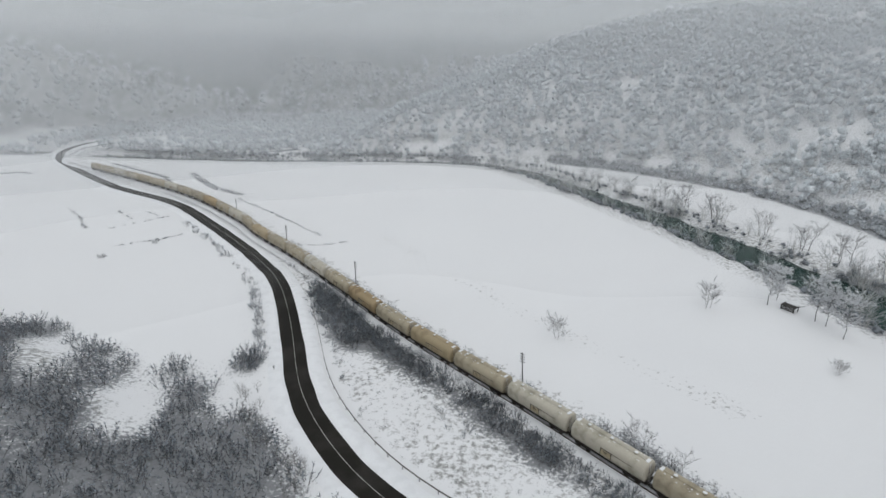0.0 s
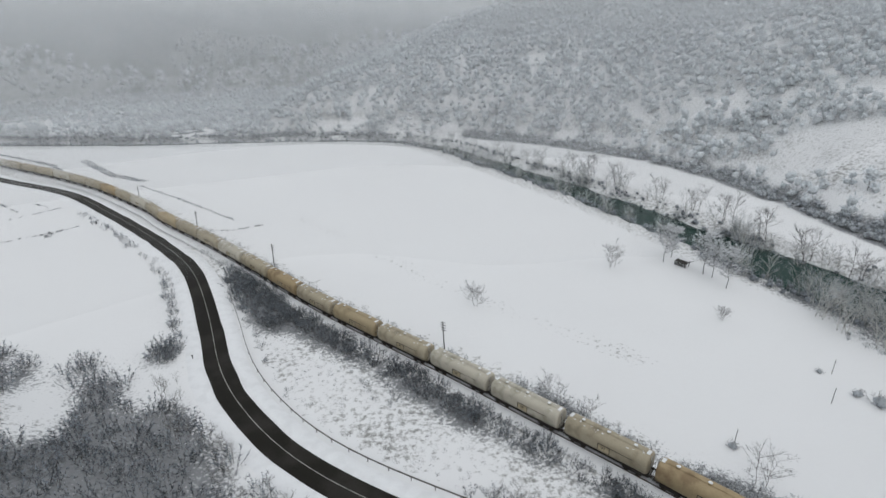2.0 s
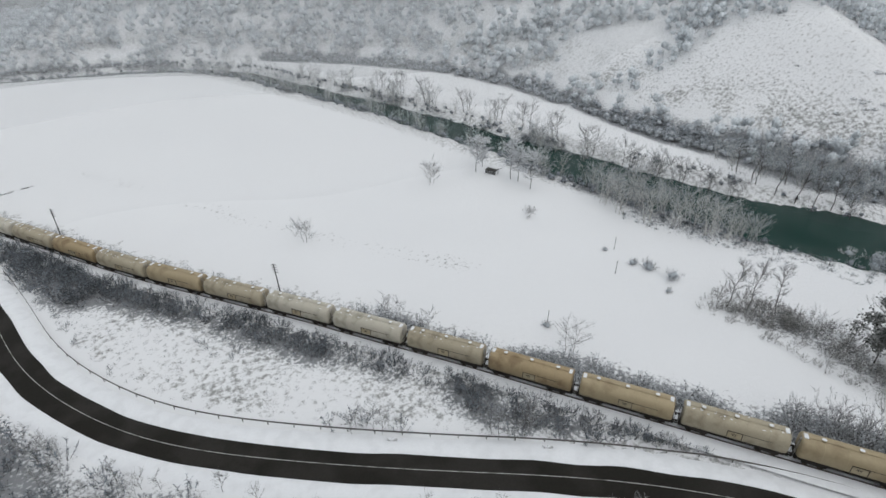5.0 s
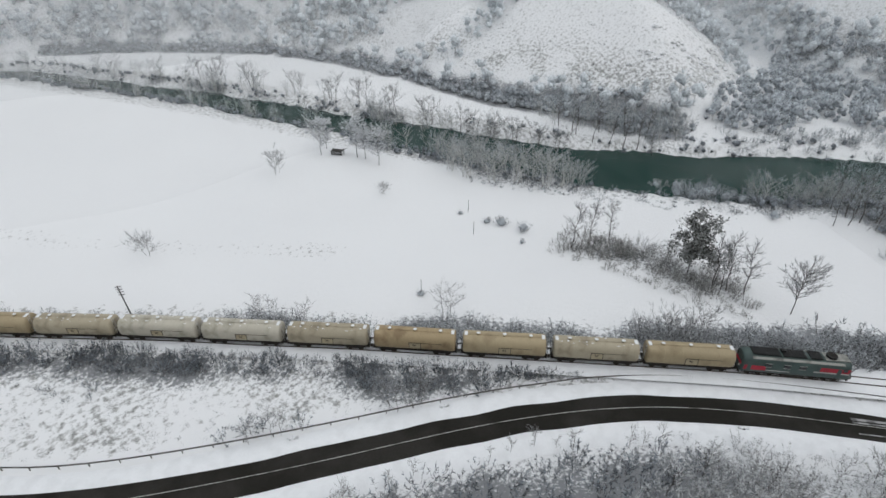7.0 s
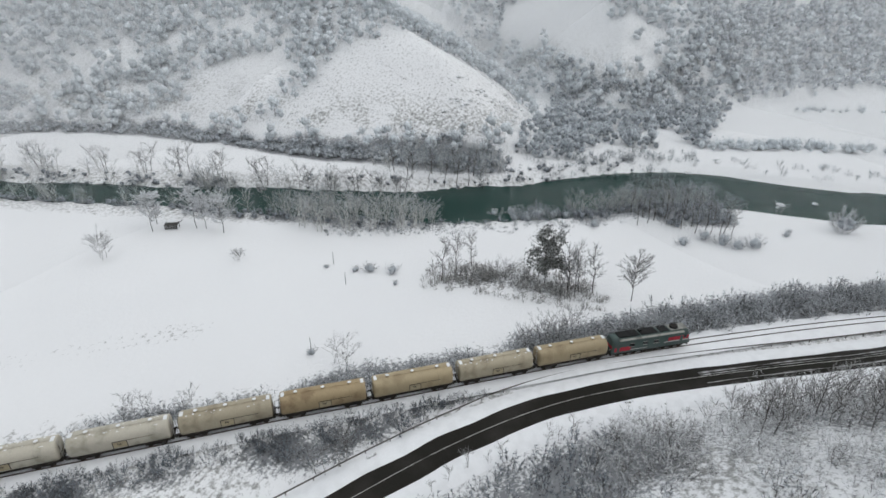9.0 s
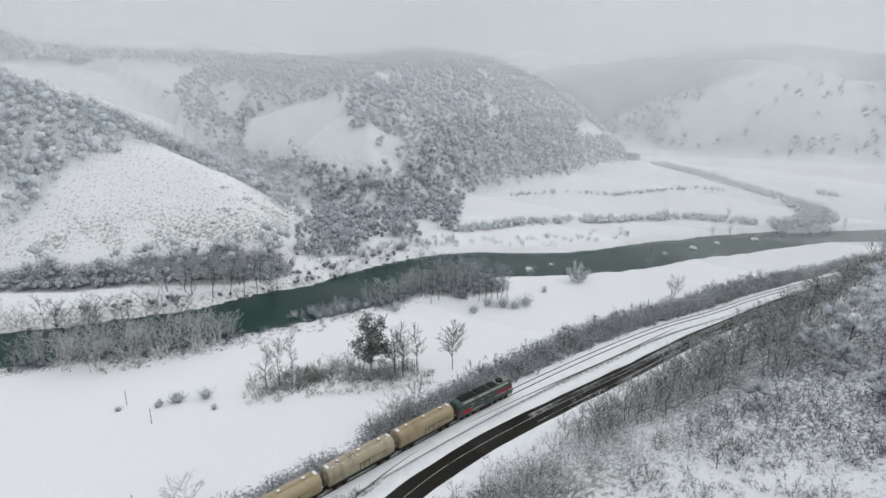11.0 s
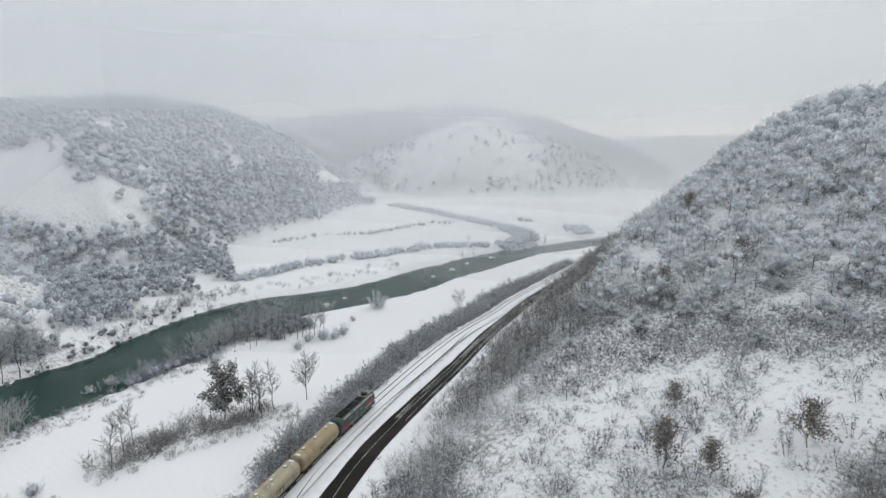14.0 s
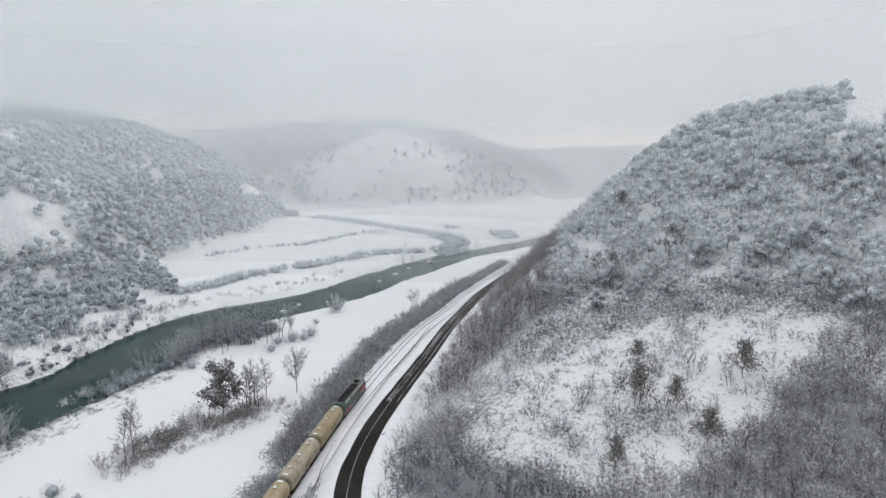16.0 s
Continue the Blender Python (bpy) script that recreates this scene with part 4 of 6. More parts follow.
scatter("hillside_wood", DIM_KINDS, places, [PALE_BARK, TWIG_WOOD, PALE_SHADE_TWIG], "frosted wood on the misty hilltop across the river", "wood", 40)


def side_top(x, y):
    up = np.where(inside(SIDE_AREA, x, y), distance(SIDE_LINE, x, y)[0], 0)
    return ((up > 170) & (up < 270)) * np.where(clear_of(OPEN_SIDE, x, y), 0.9, 0.03)


places = spread_over(rng, 268, 820, -320, 330, 10.5, side_top, (1.1, 2.0))
scatter("hillside_wood", DIM_KINDS, places, [PALE_BARK, TWIG_WOOD, PALE_SHADE_TWIG], "frosted wood along the misty top beyond the side valley", "wood", 24)


def side_wood(x, y):
    up = np.where(inside(SIDE_AREA, x, y), distance(SIDE_LINE, x, y)[0], 0)
    ok = (up > 0.5) & (up < 180)
    return ok * np.where(vnoise(x, y, 30, 14) < 0.22, 0.35, 0.95) * np.where(clear_of(OPEN_SIDE, x, y), 1, 0.03)


places = spread_over(rng, 268, 660, -235, 190, 6.6, side_wood, (0.95, 1.6))
scatter("hillside_wood", WOOD_KINDS, places, [PALE_BARK, TWIG_WOOD, PALE_SHADE_TWIG], "misty frosted wood on the hill beyond the side valley", "wood", 8)


def east_wood(x, y):
    up = np.where(inside(EAST_AREA, x, y), distance(FOOT_EAST, x, y)[0], 0)
    return ((up > 1) & (up < 270)) * np.where(clear_of([EAST_SNOW], x, y), 0.92, 0.12)


places = spread_over(rng, 490, 1000, -900, -190, 11.5, east_wood, (1.2, 2.0))
scatter("hillside_wood", DIM_KINDS, places, [PALE_BARK, TWIG_WOOD], "pale mist-veiled wood round a snowy hilltop clearing", "wood", 40)


def west_wood(x, y):
    return (inside(WEST_AREA, x, y) & (distance(FOOT_WEST, x, y)[0] < 330)) * 0.9


places = spread_over(rng, -640, 420, 330, 1080, 17, west_wood, (1.8, 2.8))
scatter("hillside_wood", DIM_KINDS, places, [PALE_BARK, TWIG_WOOD, PALE_SHADE_TWIG], "dim wooded hill lost in thick winter mist", "wood", 45)


def plain_wood(x, y):
    """Low riverside woods between the far meadow and the misty hills."""
    d = distance(RIVER_LINE, x, y)[0]
    d_road = distance(ROAD_LINE, x, y)[0]
    up = hills(x, y)[1]
    return ((d > 11) & (d_road > 9) & (y > 358) & (up < 1)) * np.where(vnoise(x, y, 40, 24) > 0.16, 0.95, 0.15)


places = spread_over(rng, -330, 160, 356, 700, 8.0, plain_wood, (0.9, 1.5))
scatter("riverside_wood", DIM_KINDS, places, [PALE_BARK, TWIG_WOOD, PALE_SHADE_TWIG], "hazy riverside wood beyond the snowy meadow", "wood", 34)


def near_up(x, y):
    return np.where(inside(NEAR_AREA, x, y), distance(NEAR_LINE, x, y)[0], 0)


def near_wood(x, y):
    up = near_up(x, y)
    tall = (up > 1.5) & (up < 135) & (y < 6 + 0.0 * x) & clear_of([CLEARING, SCRUB, TOP_SNOW], x, y)
    low_right = (x < 14) & (y > -46)
    return tall * np.where(low_right, 0.20, 0.94)


places = spread_over(rng, -70, 190, -260, 8, 5.3, near_wood, (0.75, 1.95))
close = (places[:, 1] > -62) & (places[:, 0] < 85)
places[close, 3] *= 0.62
scatter("hillside_wood", FINE_KINDS, places[close], SCATTER_NEAR, "rimed saplings and young trees on the slope above the road", "wood")


def carpet(x, y):
    up = near_up(x, y)
    verge = (up == 0) & (distance(NEAR_LINE, x, y)[0] < 2.6) & (x > 44) & (distance(ROAD_LINE, x, y)[0] > 6.0)
    slope = ((up > 1.2) | verge) & (y > -62) & (x < 92) & (y < 8) & clear_of([CLEARING, SCRUB], x, y)
    return slope * np.where(vnoise(x, y, 7, 33) < 0.22, 0.4, 0.95)


brushes = spread_over(rng, -35, 92, -62, 8, 2.1, carpet, (0.75, 1.5))
scatter("thicket", CARPET_KINDS, brushes, [PALE_BARK, TWIG_NEAR, PALE_SHADE_TWIG], "carpet of rimed shrubs on the slope above the road", "thicket", 1.7)
belt = near_up(places[:, 0], places[:, 1]) < 27
places = places[~close & ~belt]
back = places[:, 1] < -135
places[back, 3] = np.minimum(places[back, 3], 1.35)
scatter("hillside_wood", WOOD_KINDS, places[back], [PALE_BARK, TWIG_NEAR, PALE_SHADE_TWIG], "rimed wood on the brow of the near hill", "wood", 8)
front_wood = spread_over(rng, -25, 95, -112, -48, 4.6, lambda x, y: near_wood(x, y) * (near_up(x, y) > 27), (0.7, 1.3))
places = np.concatenate([places[~back & (places[:, 1] < -108)], front_wood])
scatter("hillside_wood", NEAR_KINDS, places, [BARK, TWIG_NEAR, PALE_SHADE_TWIG], "dense rimed bare wood on the near hillside above the road", "wood", 10)


def pole_belt(x, y):
    up = near_up(x, y)
    return ((up > 1.0) & (up < 29) & (x > 57) & (y < -9) & (y > -215)) * np.where(vnoise(x, y, 12, 91) < 0.2, 0.5, 0.95)


places = spread_over(rng, 48, 185, -215, 0, 2.9, pole_belt, (0.6, 1.15))
scatter("hillside_wood", POLE_KINDS, places, [BARK, TWIG_SLOPE], "close-set grey young trees on the foot of the slope above the road", "wood", 4)


def thicket_left(x, y):
    up = near_up(x, y)
    fringe = (up == 0) & (distance(NEAR_LINE, x, y)[0] < 5.5) & (y > 46) & (x > -60) & (distance(ROAD_LINE, x, y)[0] > 7.5)
    ok = ((up > 0.5) | fringe) & (up < 75) & clear_of([CLEARING, SCRUB] + GAPS, x, y) & ((y > -6) | ((x < 15) & (y > -46)))
    return ok * np.where(vnoise(x, y, 14, 31) < 0.2, 0.35, 0.95) * np.where((x < 15) & (y < -6), 0.85, 1)


places = spread_over(rng, -130, 60, -48, 128, 2.45, thicket_left, (0.75, 1.65))
upper = places[:, 1] < 4
scatter("thicket", SHRUB_KINDS, places[~upper], [BARK, TWIG_DARK, DARK_SHADE_TWIG], "tangled dark grey thicket of rimed shrubs on the lower slope", "thicket", 5.5)
scatter("thicket", SHRUB_KINDS, places[upper], [BARK, TWIG_SLOPE, DARK_SHADE_TWIG], "rimed shrubs crowded over the snowy slope", "thicket", 3.0)
places = spread_over(rng, -48, 15, -50, 0, 3.1, lambda x, y: (near_up(x, y) > 1) * clear_of([CLEARING, SCRUB], x, y) * 0.9, (0.45, 0.8))
scatter("hillside_wood", POLE_KINDS, places, [BARK, TWIG_SLOPE], "grey-brown young trees crowding the slope below the clearing", "wood", 4)


def scrub_low(x, y):
    return np.where(inside(SCRUB, x, y), 0.95, 0) + np.where(inside(CLEARING, x, y), 0.42, 0) * (vnoise(x, y, 8, 71) > 0.38)


places = spread_over(rng, -15, 70, -68, 8, 1.15, scrub_low, (0.6, 1.5))
scatter("scrub", LOW_KINDS, places, [BARK, TWIG_BUSH, DARK_SHADE_TWIG], "low snow-dusted scrub on the open slope", "scrub", 0.5)
places = spread_over(rng, -12, 66, -66, 6, 3.3, lambda x, y: inside(CLEARING, x, y) * np.where(vnoise(x, y, 10, 77) > 0.42, 0.85, 0.25) + inside(SCRUB, x, y) * 0.85, (0.6, 1.7))
scatter("scrub", SHRUB_KINDS, places, [BARK, TWIG_BUSH, DARK_SHADE_TWIG], "scattered rimed shrubs in a snowy hillside clearing", "scrub", 2.8)
places = np.concatenate([spread_over(rng, 160, 255, 52, 220, 3.4, lambda x, y: (inside(CONE, x, y) | inside(CONE_LEFT, x, y)) * np.where((distance(FAR_LINE, x, y)[0] < 34) & (vnoise(x, y, 12, 83) > 0.35), 0.75, 0.10), (0.4, 1.1))])
scatter("scrub", LOW_KINDS, places, [BARK, TWIG_DARK, DARK_SHADE_TWIG], "dark tufts of scrub on the open snowy slope", "scrub")

# woods filling the side valley down to the river
VALLEY = [(188, 58), (200, 62), (262, 62), (315, 75), (370, 112), (400, 150), (420, 130), (390, 80), (350, 52), (312, 57), (287, 37), (310, 17), (322, 8), (360, 2), (400, -30), (480, -120), (560, -230), (545, -240), (446, -149),
          (376, -73), (338, -32), (310, -21), (265, -12), (230, -8), (232, 2), (216, 17), (220, 31), (202, 34), (188, 44)]
places = spread_over(rng, 185, 560, -242, 152, 4.2, lambda x, y: inside(VALLEY, x, y) * clear_of(OPEN_SIDE, x, y) * np.where(vnoise(x, y, 13, 51) > 0.3, 0.95, 0.25), (0.6, 1.25))
scatter("riverside_wood", WOOD_KINDS, places, [PALE_BARK, TWIG_WOOD], "grey-blue rimed wood filling the side valley", "wood", 9)
places = spread_over(rng, 155, 190, 55, 102, 3.6, lambda x, y: inside([(161, 98), (177, 96), (182, 82), (180, 73), (186, 66), (183, 58), (165, 59), (160, 64), (163, 80)], x, y) * 0.85, (1.0, 1.8))
scatter("thicket", FAR_SHRUBS, places, [PALE_BARK, TWIG_RIVER], "tall rounded bushes under the open snowy slope", "thicket", 6)

# thickets along the railway
s_at = lambda x, y: arc_at(RAIL_LINE, x, y)
places = np.concatenate([
    along(rng, RAIL_LINE, s_at(-36, 141), s_at(-13, 111), -3.0, -12, 1.55, scale=(0.8, 1.5)),
    along(rng, RAIL_LINE, s_at(-30, 133), s_at(22, 72), -2.6, -7.6, 1.15, scale=(0.6, 1.15)),
    along(rng, RAIL_LINE, s_at(-60, 170), s_at(60, 25), -2.55, -4.0, 1.15, scale=(0.4, 0.75)),
    along(rng, RAIL_LINE, s_at(22, 72), s_at(56, 30), -2.8, -6.5, 1.4, scale=(0.5, 1.0)),
    along(rng, RAIL_LINE, s_at(36, 55), s_at(54, 33), -3.2, -8.5, 1.9, scale=(0.7, 1.3)),
    along(rng, RAIL_LINE, s_at(56, 30), s_at(70, 13), -2.9, -5.0, 2.0, 0.6, scale=(0.4, 0.8)),
])
scatter("thicket", SHRUB_KINDS, places, [BARK, TWIG_DARK, DARK_SHADE_TWIG], "dense grey thicket of frosted shrubs beside the railway track", "thicket", 4.0)
places = np.concatenate([
    along(rng, RAIL_LINE, s_at(-60, 170), s_at(20, 74), 2.8, 6.0, 1.8, scale=(0.5, 1.1)),
    along(rng, RAIL_LINE, s_at(20, 74), s_at(66, 18), 2.9, 7.0, 1.55, scale=(0.7, 1.35)),
    along(rng, RAIL_LINE, s_at(44, 45), s_at(58, 28), 3.2, 8.5, 1.9, scale=(0.8, 1.4)),
    along(rng, RAIL_LINE, s_at(66, 18), s_at(171, -172), 3.0, 9.5, 1.55, scale=(1.0, 1.8)),
    along(rng, RAIL_LINE, s_at(84, -5), s_at(150, -124), 4.5, 11.5, 2.2, scale=(1.2, 2.1)),
])
scatter("thicket", SHRUB_KINDS, places, [BARK, TWIG_BUSH, DARK_SHADE_TWIG], "rounded pale shrubs crowding the far side of the track", "thicket", 4.0)
places = np.concatenate([along(rng, RAIL_LINE, s_at(-60, 170), s_at(150, -124), -2.6, -4.2, 1.7, 0.5, (0.35, 0.8)), along(rng, RAIL_LINE, s_at(-90, 205), s_at(150, -124), 2.6, 4.4, 1.5, 0.6, (0.35, 0.8))])
scatter("weeds", LOW_KINDS, places, [BARK, TWIG_BUSH], "dry weeds along the railway embankment", "weeds")

# rows and clumps beside the road
r_at = lambda x, y: arc_at(ROAD_LINE, x, y)
places = np.concatenate([
    along(rng, ROAD_LINE, r_at(-100, 205), r_at(-38, 112), -6.6, -9.2, 1.7, 0.8, (0.35, 0.75)),
    along(rng, ROAD_LINE, r_at(-46, 134), r_at(-33, 98), -7.0, -9.0, 1.5, 1.0, (0.5, 0.9)),
    spread_over(rng, -46.5, -39, 92, 104, 1.6, lambda x, y: (np.hypot((x + 42.8) / 2.6, (y - 98) / 4.6) < 1) * 1.0, (1.0, 1.5)),
    along(rng, ROAD_LINE, r_at(-100, 205), r_at(-20, 75), 6.2, 8.5, 2.2, 0.7, (0.3, 0.6)),
    spread_over(rng, 8, 26, 44, 56, 1.7, lambda x, y: (np.hypot((x - 16.5 + 0.9 * (y - 50)) / 3.2, (y - 50) / 4.6) < 1) * 1.0, (0.8, 1.25)),
    spread_over(rng, 26, 44, 36, 46, 1.8, lambda x, y: (np.hypot((x - 35) / 5.0, (y - 41) / 3.0) < 1) * 0.8, (0.7, 1.2)),
    spread_over(rng, -8, 12, 70, 92, 2.2, lambda x, y: (np.hypot((x - 2) / 6.0, (y - 79) / 5.0) < 1) * 0.45, (0.35, 0.7)),
])
scatter("thicket", SHRUB_KINDS, places, [BARK, TWIG_DARK, DARK_SHADE_TWIG], "grey roadside shrubs powdered with snow", "thicket", 3.5)


places = along(rng, ROAD_LINE, r_at(-30, 92), r_at(24, 39), -6.4, -12.5, 2.3, 0.9, (0.35, 0.7))
scatter("thicket", FINE_KINDS, places, [BARK, TWIG_SLOPE], "thin bare saplings on the verge below the thicket", "thicket", 1.0)


def tufts(x, y):
    d_road, _, s_road = distance(ROAD_LINE, x, y)
    _, _, s_rail = distance(RAIL_LINE[::6], x, y)
    strip = (s_rail < 0) & (s_road > 0) & (d_road > 6.5) & (y < 128) & (y > 8)
    left = (s_road < 0) & (d_road > 9) & (d_road < 30) & (y > 70) & (y < 112) & (x > -62)
    return strip * np.where(vnoise(x, y, 9, 41) > 0.5, 0.85, 0.2) + left * 0.06


places = spread_over(rng, -62, 60, 8, 130, 1.6, tufts, (0.3, 0.72))
scatter("dry_grass", LOW_KINDS, places, [BARK, TWIG_BUSH], "tufts of dry grass poking through the snow", "grass")
ditches = [np.array(p, float) for p in DITCHES]
places = np.concatenate([along(rng, p, 0, float(np.sum(np.hypot(*np.diff(p, axis=0).T))), -w, w, 0.8, 1.0, (0.45, 0.85)) for p, w in zip(ditches, DITCH_WIDTHS)] + [along(rng, ROAD_LINE, r_at(30, 35), r_at(76, -7), -7.0, -7.4, 0.5, 1.0, (0.2, 0.4))])
scatter("dry_grass", LOW_KINDS, places, [BARK, TWIG_DARK, DARK_SHADE_TWIG], "bare ditch edges with dry grass in the snowy field", "grass")

# brown clump round the oak
places = np.concatenate([along(rng, np.array([(89.5, 51), (93, 44), (95.5, 36), (96.5, 26), (96.5, 14)], float), 0, 38, -4.6, 4.6, 1.3, 0.95, (0.55, 1.15)), along(rng, np.array([(88, 52), (91, 40), (93, 28), (95, 10)], float), 0, 42, -5.5, 1.5, 1.3, 0.8, (0.3, 0.7))])
scatter("thicket", SHRUB_KINDS, places, [BARK, TWIG_CLUMP], "grey-brown thicket of shrubs and dead grass in the meadow", "thicket", 1.6)

# riverbanks
v_at = lambda x, y: arc_at(RIVER_LINE, x, y)
places = np.concatenate([
    along(rng, RIVER_LINE, v_at(20, 338), v_at(112, 132), -7.5, -14, 2.4, 1.0, (0.6, 1.2)),
    along(rng, RIVER_LINE, v_at(110, 138), v_at(126, 88), -11, -19, 2.3, 1.0, (0.6, 1.2)),
    along(rng, RIVER_LINE, v_at(126, 88), v_at(136, 66), -13, -21, 2.4, 1.0, (0.5, 1.0)),
    along(rng, RIVER_LINE, v_at(136, 66), v_at(152, 40), -13.5, -18, 2.1, 0.6, (0.6, 1.0)),
    along(rng, RIVER_LINE, v_at(152, 38), v_at(176, 8), -10, -22, 2.0, 1.0, (0.7, 1.4)),
    along(rng, RIVER_LINE, v_at(168, 20), v_at(183, -12), -12, -34, 2.3, 0.7, (0.8, 1.5)),
    along(rng, RIVER_LINE, v_at(20, 338), v_at(120, 108), 8, 13, 2.5, 1.0, (0.5, 1.1)),
    along(rng, RIVER_LINE, v_at(118, 112), v_at(146, 50), 14, 18, 2.4, 0.5, (0.6, 1.2)),
    along(rng, RIVER_LINE, v_at(146, 50), v_at(178, 5), 16, 24, 2.6, 0.6, (0.6, 1.2)),
    along(rng, RIVER_LINE, v_at(-240, 366), v_at(20, 338), -5, -11, 2.4, 0.9, (0.8, 1.5)),
    along(rng, RIVER_LINE, v_at(-240, 366), v_at(20, 338), 7, 17, 2.8, 0.9, (0.9, 1.7)),
])
scatter("thicket", FAR_SHRUBS, places, [PALE_BARK, TWIG_RIVER, DARK_SHADE_TWIG], "rimed willow thicket along the riverbank", "thicket", 5)
places = np.concatenate([
    along(rng, RIVER_LINE, v_at(176, 8), v_at(202, -100), 18, 34, 4.2, 0.5, (0.5, 1.3)),
    along(rng, RIVER_LINE, v_at(160, 30), v_at(183, -10), 16, 36, 2.6, 0.8, (0.6, 1.6)),
])
scatter("thicket", SHRUB_KINDS, places, [PALE_BARK, TWIG_RIVER], "loose rimed shrubs on the far bank below the side valley", "thicket", 3)
places = np.concatenate([along(rng, RIVER_LINE, v_at(124, 95), v_at(178, 5), -18, -27, 1.5, 0.8, (0.6, 1.25)), along(rng, RIVER_LINE, v_at(181, 0), v_at(205, -110), -15, -19, 1.8, 0.35, (0.3, 0.8))])
scatter("reeds", LOW_KINDS, places, [BARK, TWIG_RIVER], "frosted reeds and dead grass on the riverbank", "reeds", 1.8)
places = np.concatenate([
    along(rng, FAR_LINE, arc_at(FAR_LINE, 60, 346), arc_at(FAR_LINE, 172, 85), -5, 3, 2.3, 1.0, (0.8, 1.7)),
    along(rng, FAR_LINE, arc_at(FAR_LINE, 161, 140), arc_at(FAR_LINE, 180, 66), -7, 3, 2.2, 0.8, (1.0, 2.0)),
])
scatter("thicket", FAR_SHRUBS, places, [PALE_BARK, TWIG_RIVER], "belt of bushes along the foot of the far hill", "thicket", 6)
places = np.concatenate([
    along(rng, RIVER_LINE, v_at(30, 330), v_at(112, 135), -8, -14, 4.4, 1.0, (0.6, 1.05)),
    along(rng, RIVER_LINE, v_at(112, 135), v_at(134, 70), -9, -18, 4.0, 1.0, (0.7, 1.25)),
    along(rng, RIVER_LINE, v_at(30, 330), v_at(124, 95), 8, 13, 4.4, 0.9, (0.75, 1.25)),
    along(rng, RIVER_LINE, v_at(154, 37), v_at(182, -6), -8, -19, 3.0, 0.9, (0.6, 1.05)),
    along(rng, RIVER_LINE, v_at(184, -30), v_at(184, -48), -13, -17, 4.0, 0.5, (0.4, 0.6)),
    spread_over(rng, 148, 180, 56, 106, 5.2, lambda x, y: inside([(150, 98), (158, 106), (170, 86), (180, 64), (168, 57), (157, 70)], x, y) * 0.9, (0.8, 1.35)),
])
scatter("riverside_wood", WILLOW_KINDS, places, [PALE_LIMB, TWIG_RIVER], "tangled rimed willows leaning over the river", "wood", 10)
hedges = [[(230, -7), (237, -25), (243, -38), (245, -47), (250, -73), (252, -96), (256, -127), (254, -142), (241, -166)], [(322, -48), (330, -72), (334, -100), (326, -120), (334, -143), (350, -185), (341, -213)],
          [(290, -225), (262, -214), (250, -204), (241, -190), (238, -170)], [(352, -232), (296, -226), (262, -216)], [(275, -281), (255, -262), (243, -258)], [(330, -275), (322, -270)], [(500, -235), (420, -236), (352, -232)]]
widths = [5.0, 2.2, 9.0, 6.0, 9.0, 6.0, 8.0]
chances = [0.9, 0.5, 1.0, 0.9, 0.9, 0.8, 0.6]
places = np.concatenate([along(rng, smooth_line(p, 4.0), 0, float(np.sum(np.hypot(*np.diff(np.array(p), axis=0).T))), -w, w, 2.3, c, (0.9, 1.9)) for p, w, c in zip(hedges, widths, chances)])
scatter("hedge", FAR_SHRUBS, places, [PALE_BARK, TWIG_WOOD, PALE_SHADE_TWIG], "frosted hedges between the snowy fields downstream", "hedge", 2)


# ---------------------------------------------------------------- trees that stand alone
def tree_kind(name, plant, mats, label, category, group=""):
    """A tree or shrub as a thing: an empty at its foot with trunk, crown and, where it has them, leaves."""
    v, t, m = plant
    top = new(name)
    for slots, pname in (((0,), "trunk"), ((1, 3, 4), "crown"), ((2,), "foliage")):
        pick = np.isin(m, slots)
        if pick.any():
            used, inv = np.unique(t[pick], return_inverse=True)
            look_of = [mats[1], BARE_SHADE_TWIG, MASS] if pname == "crown" else [mats[slots[0]]]
            ob = soup(pname, v[used], inv.reshape(-1, 3), look_of, np.searchsorted(slots, m[pick]), smooth=pname == "crown")
            ob.parent = top
    return tagged(top, label, category, group)


def plant_at(kind, spots):
    """Puts the kind at the first spot and copies of it at the rest: x, y, scale, turn."""
    first = None
    for x, y, s, turn in spots:
        z = float(ground(np.array([x]), np.array([y]))[0])
        m = Matrix.Translation((x, y, z)) @ Matrix.Rotation(radians(turn), 4, "Z")
        if first is None:
            kind.scale = (1, 1, 1)
            kind.matrix_basis = m @ Matrix.Scale(s, 4)
            first = kind
        else:
            c = copy_thing(kind, m)
            c.scale = (s, s, s)


BARE = [BARK, TWIG_TREE, LEAF_DRY]
RIMED = [PALE_BARK, TWIG_RIME, LEAF_DRY]
plant_at(tree_kind("tree", bare_tree(201, 6.2, 2.5, 26, 1300, 0.9, 0.05, low=0.22, stems=2), BARE, "small bare tree alone in the snowy meadow", "tree"), [(23.5, 110, 1.0, 20)])
plant_at(tree_kind("tree", bare_tree(202, 7.6, 2.4, 34, 1700, 0.9, 0.05, low=0.2, stems=4), BARE, "bare tree with several thin stems in the meadow", "tree"), [(65, 128, 1.0, 0)])
plant_at(tree_kind("shrub", bare_tree(203, 3.6, 1.5, 30, 1100, 0.55, 0.04, low=0.1, stems=6), BARE, "round clump of pale saplings in the meadow", "shrub"), [(78, 96.5, 1.0, 40)])
